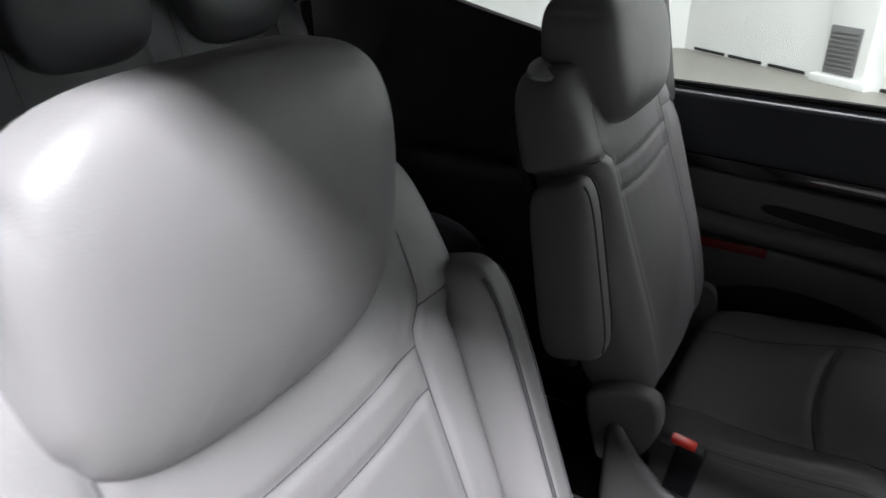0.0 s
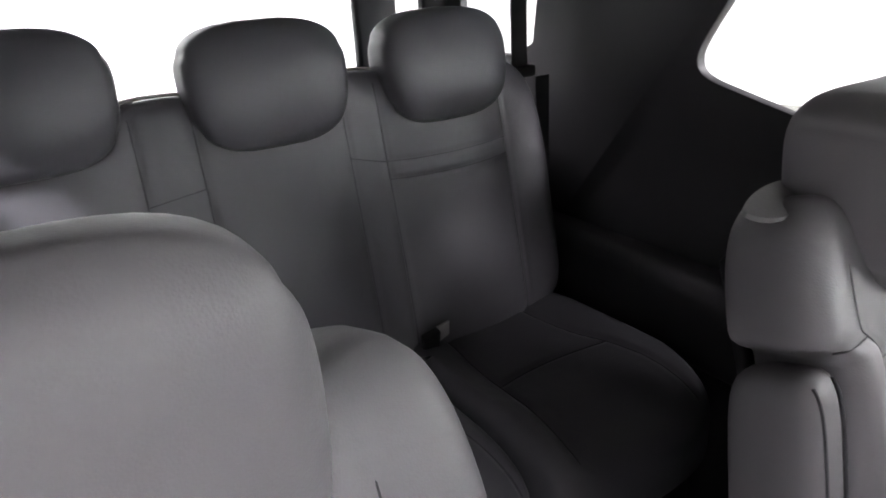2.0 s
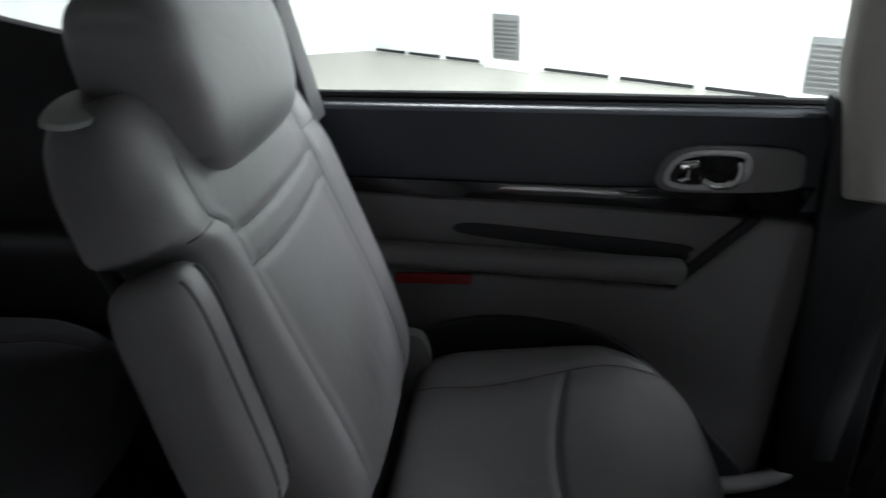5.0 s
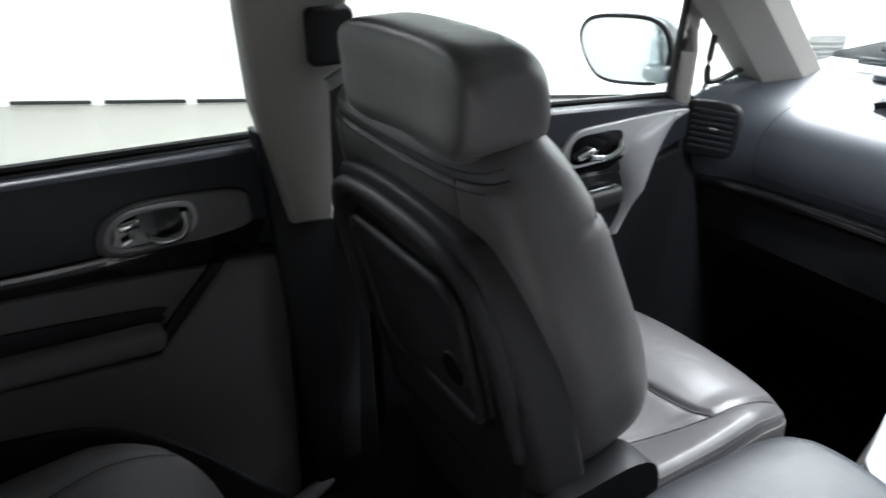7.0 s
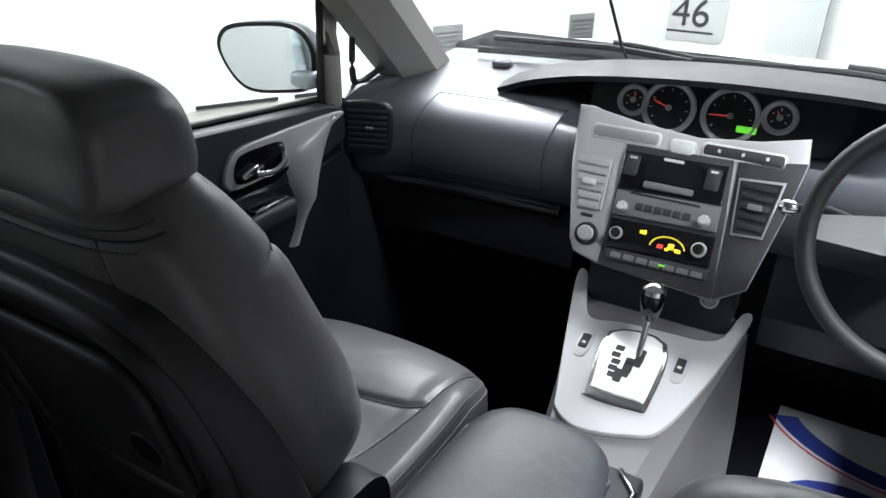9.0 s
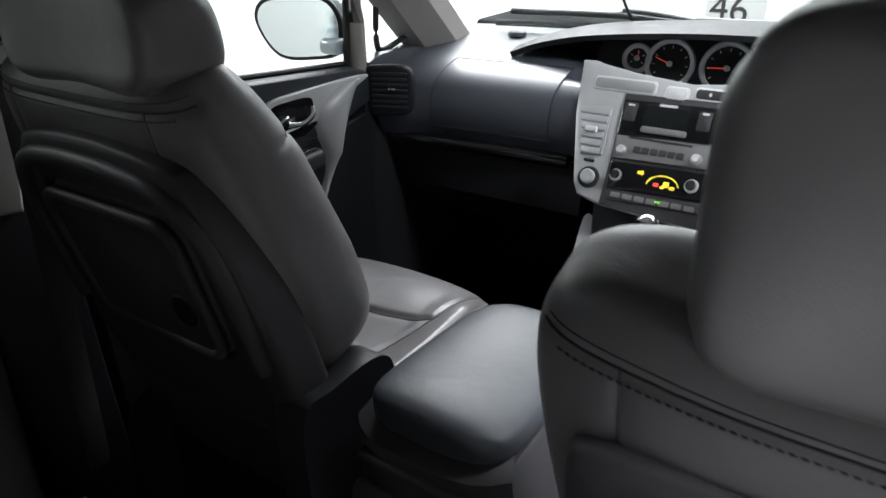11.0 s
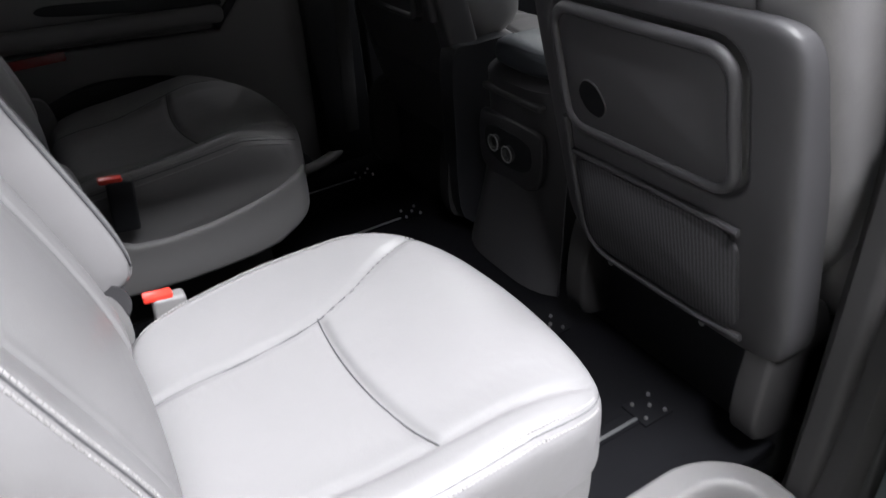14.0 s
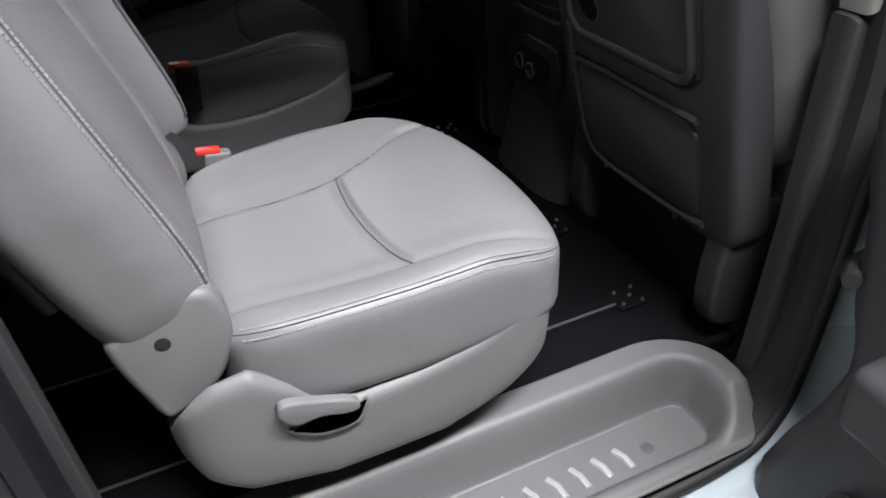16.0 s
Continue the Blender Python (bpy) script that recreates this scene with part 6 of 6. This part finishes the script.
prism("upper_cover", [(0.765, 0.602), (0.84, 0.598), (0.80, 0.90), (0.72, 1.30), (0.62, 1.30), (0.70, 0.90)], ((0.764, 0, 0), (0, 1, 0), (0, 0, 1)), 0.05, TRIM, cp2, 0.015, 4, "pale warm grey trim")

# rear door, swung open
od = thing("open_door", (0.95, 0.85, 0.2), "open rear door with dark grey inner panel", "car door")
prism("outer_skin", [(0.0, -0.25), (0.86, -0.25), (0.86, 0.75), (0.0, 0.77)], ((0.955, 0.90, 0), (0.985, -0.03, 0), (0, 0, 1)), -0.02, PAINT, od, 0.006)
prism("inner_panel", smooth_poly([(0.0, -0.2), (0.03, 0.2), (0.0, 0.35), (0.02, 0.68), (0.80, 0.70), (0.84, -0.22)], 5), ((0.945, 0.87, 0), (0.985, -0.03, 0), (0, 0, 1)), 0.195, PLASTIC_MID, od, 0.03, 4, "dark grey moulded panel")
box("armrest", (1.02, 0.60, 0.20), (1.6, 0.69, 0.30), PLASTIC_MID, od, 0.02, 4)
box("map_pocket", (1.02, 0.61, -0.17), (1.62, 0.70, 0.04), PLASTIC, od, 0.03, 5)
tube("check_strap", [(0.885, 0.80, 0.30), (0.93, 0.70, 0.345), (0.955, 0.66, 0.35)], 0.011, RUBBER, od, 8)
# front driver door, closed
ob = thing("driver_door", (0.83, 1.3, 0), "closed driver door lined with dark trim", "car door")
prism("outer_skin", [(0.86, -0.2), (1.75, -0.2), (1.75, 0.65), (1.62, 0.685), (0.86, 0.755)], ((0.852, 0, 0), (0, 1, 0), (0, 0, 1)), 0.02, PAINT, ob, 0.006)
prism("inner_lining", [(0.86, -0.2), (1.75, -0.2), (1.75, 0.66), (1.62, 0.695), (0.86, 0.765)], ((0.80, 0, 0), (0, 1, 0), (0, 0, 1)), 0.05, PLASTIC_DARK, ob, 0.01)

# ---- floor fittings ----
for x in (-0.598, -0.318, 0.258, 0.53):
    rl = thing("seat_rail", (x, 0.3, 0), "steel seat rail set in the black floor with bolted end cap", "rail", "floor rails under the second row")
    box("channel", (x - 0.016, -0.45, -0.004), (x + 0.016, 0.67, 0.003), CARPET, rl, 0.002, 1)
    box("bright_edge", (x + 0.004, -0.45, 0.0032), (x + 0.0105, 0.67, 0.0055), STEEL, rl, 0.0008, 1)
    ec = box("end_cap", (x - 0.03, 0.66, 0.0), (x + 0.03, 0.725, 0.006), CARPET, rl, 0.006, 3)
    for bx, by in ((-0.018, 0.675), (0.018, 0.672), (0.0, 0.698), (-0.02, 0.715), (0.022, 0.712)):
        lathe("bolt", [(0.0034, 0.004), (0.0034, 0.008), (0.002, 0.010)], (x + bx, by, 0.002), (0, 0, 1), STEEL, ec, 10)
cl2 = thing("floor_clip", (0.27, 0.88, 0.02), "small chrome wire clip by the seat foot", "clip")
tube("wire", curve_pts([(0.262, 0.87, 0.006), (0.268, 0.885, 0.03), (0.285, 0.895, 0.028), (0.275, 0.90, 0.006)], 4), 0.0035, CHROME, cl2, 8)
ls = thing("sill_cover", (-0.70, 0.62, 0), "grey moulded sill cover at the foot of the door", "sill")
tube("cover", curve_pts([(-0.72, 0.42, 0.015), (-0.70, 0.53, 0.02), (-0.715, 0.62, 0.025), (-0.745, 0.70, 0.04)], 6), 0.019, PLASTIC_DOOR, ls, 12, flat=0.8)

# third-row belt and buckles
tb = thing("third_row_belt", (-0.62, -1.15, 0.9), "black seat belt with metal loop beside the third row", "seat belt")
box("webbing", (-0.61, -1.14, 0.955), (-0.565, -1.135, 1.27), BELT, tb, 0.001, 1)
box("belt_loop", (-0.625, -1.155, 0.935), (-0.555, -1.120, 0.962), PLASTIC_DARK, tb, 0.008, 3)
box("lower_webbing", (-0.64, -1.10, 0.45), (-0.60, -1.095, 0.94), BELT, tb, 0.001, 1)
bk = thing("bench_buckles", (-0.2, -0.93, 0.49), "black and chrome belt buckles tucked behind the bench cushion", "buckle")
box("buckle", (-0.205, -0.945, 0.445), (-0.165, -0.925, 0.520), PLASTIC_DARK, bk, 0.006, 3, rot=(-25, 12, 0))
box("buckle", (-0.150, -0.95, 0.452), (-0.112, -0.90, 0.478), PLASTIC_DARK, bk, 0.006, 3, rot=(18, 0, -15))
box("tongue", (-0.158, -0.925, 0.470), (-0.120, -0.885, 0.474), CHROME, bk, 0.001, 1, rot=(20, 0, 25))
box("strap", (-0.238, -0.95, 0.44), (-0.205, -0.945, 0.520), THREAD, bk, 0.001, 1, rot=(-20, 10, 0))

# sides and floor that close the car
for nm, lo, hi, lab in (("underbody", (-0.80, -1.6, -0.28), (0.84, 2.3, -0.14), "black underside of the car"), ("outer_sill_left", (-0.86, -0.4, -0.28), (-0.80, 2.3, -0.02), "pale blue outer sill under the doors")):
    ob = box(nm, lo, hi, PLASTIC_DARK if nm == "underbody" else PAINT, None, 0.01)
    tagged(ob, lab, "body panel", "", "structure")
ob = box("driver_kick_panel", (0.78, 1.62, -0.13), (0.81, 2.28, 0.66), PLASTIC_DARK, None, 0.004)
tagged(ob, "black footwell side lining by the driver", "panel", "", "structure")
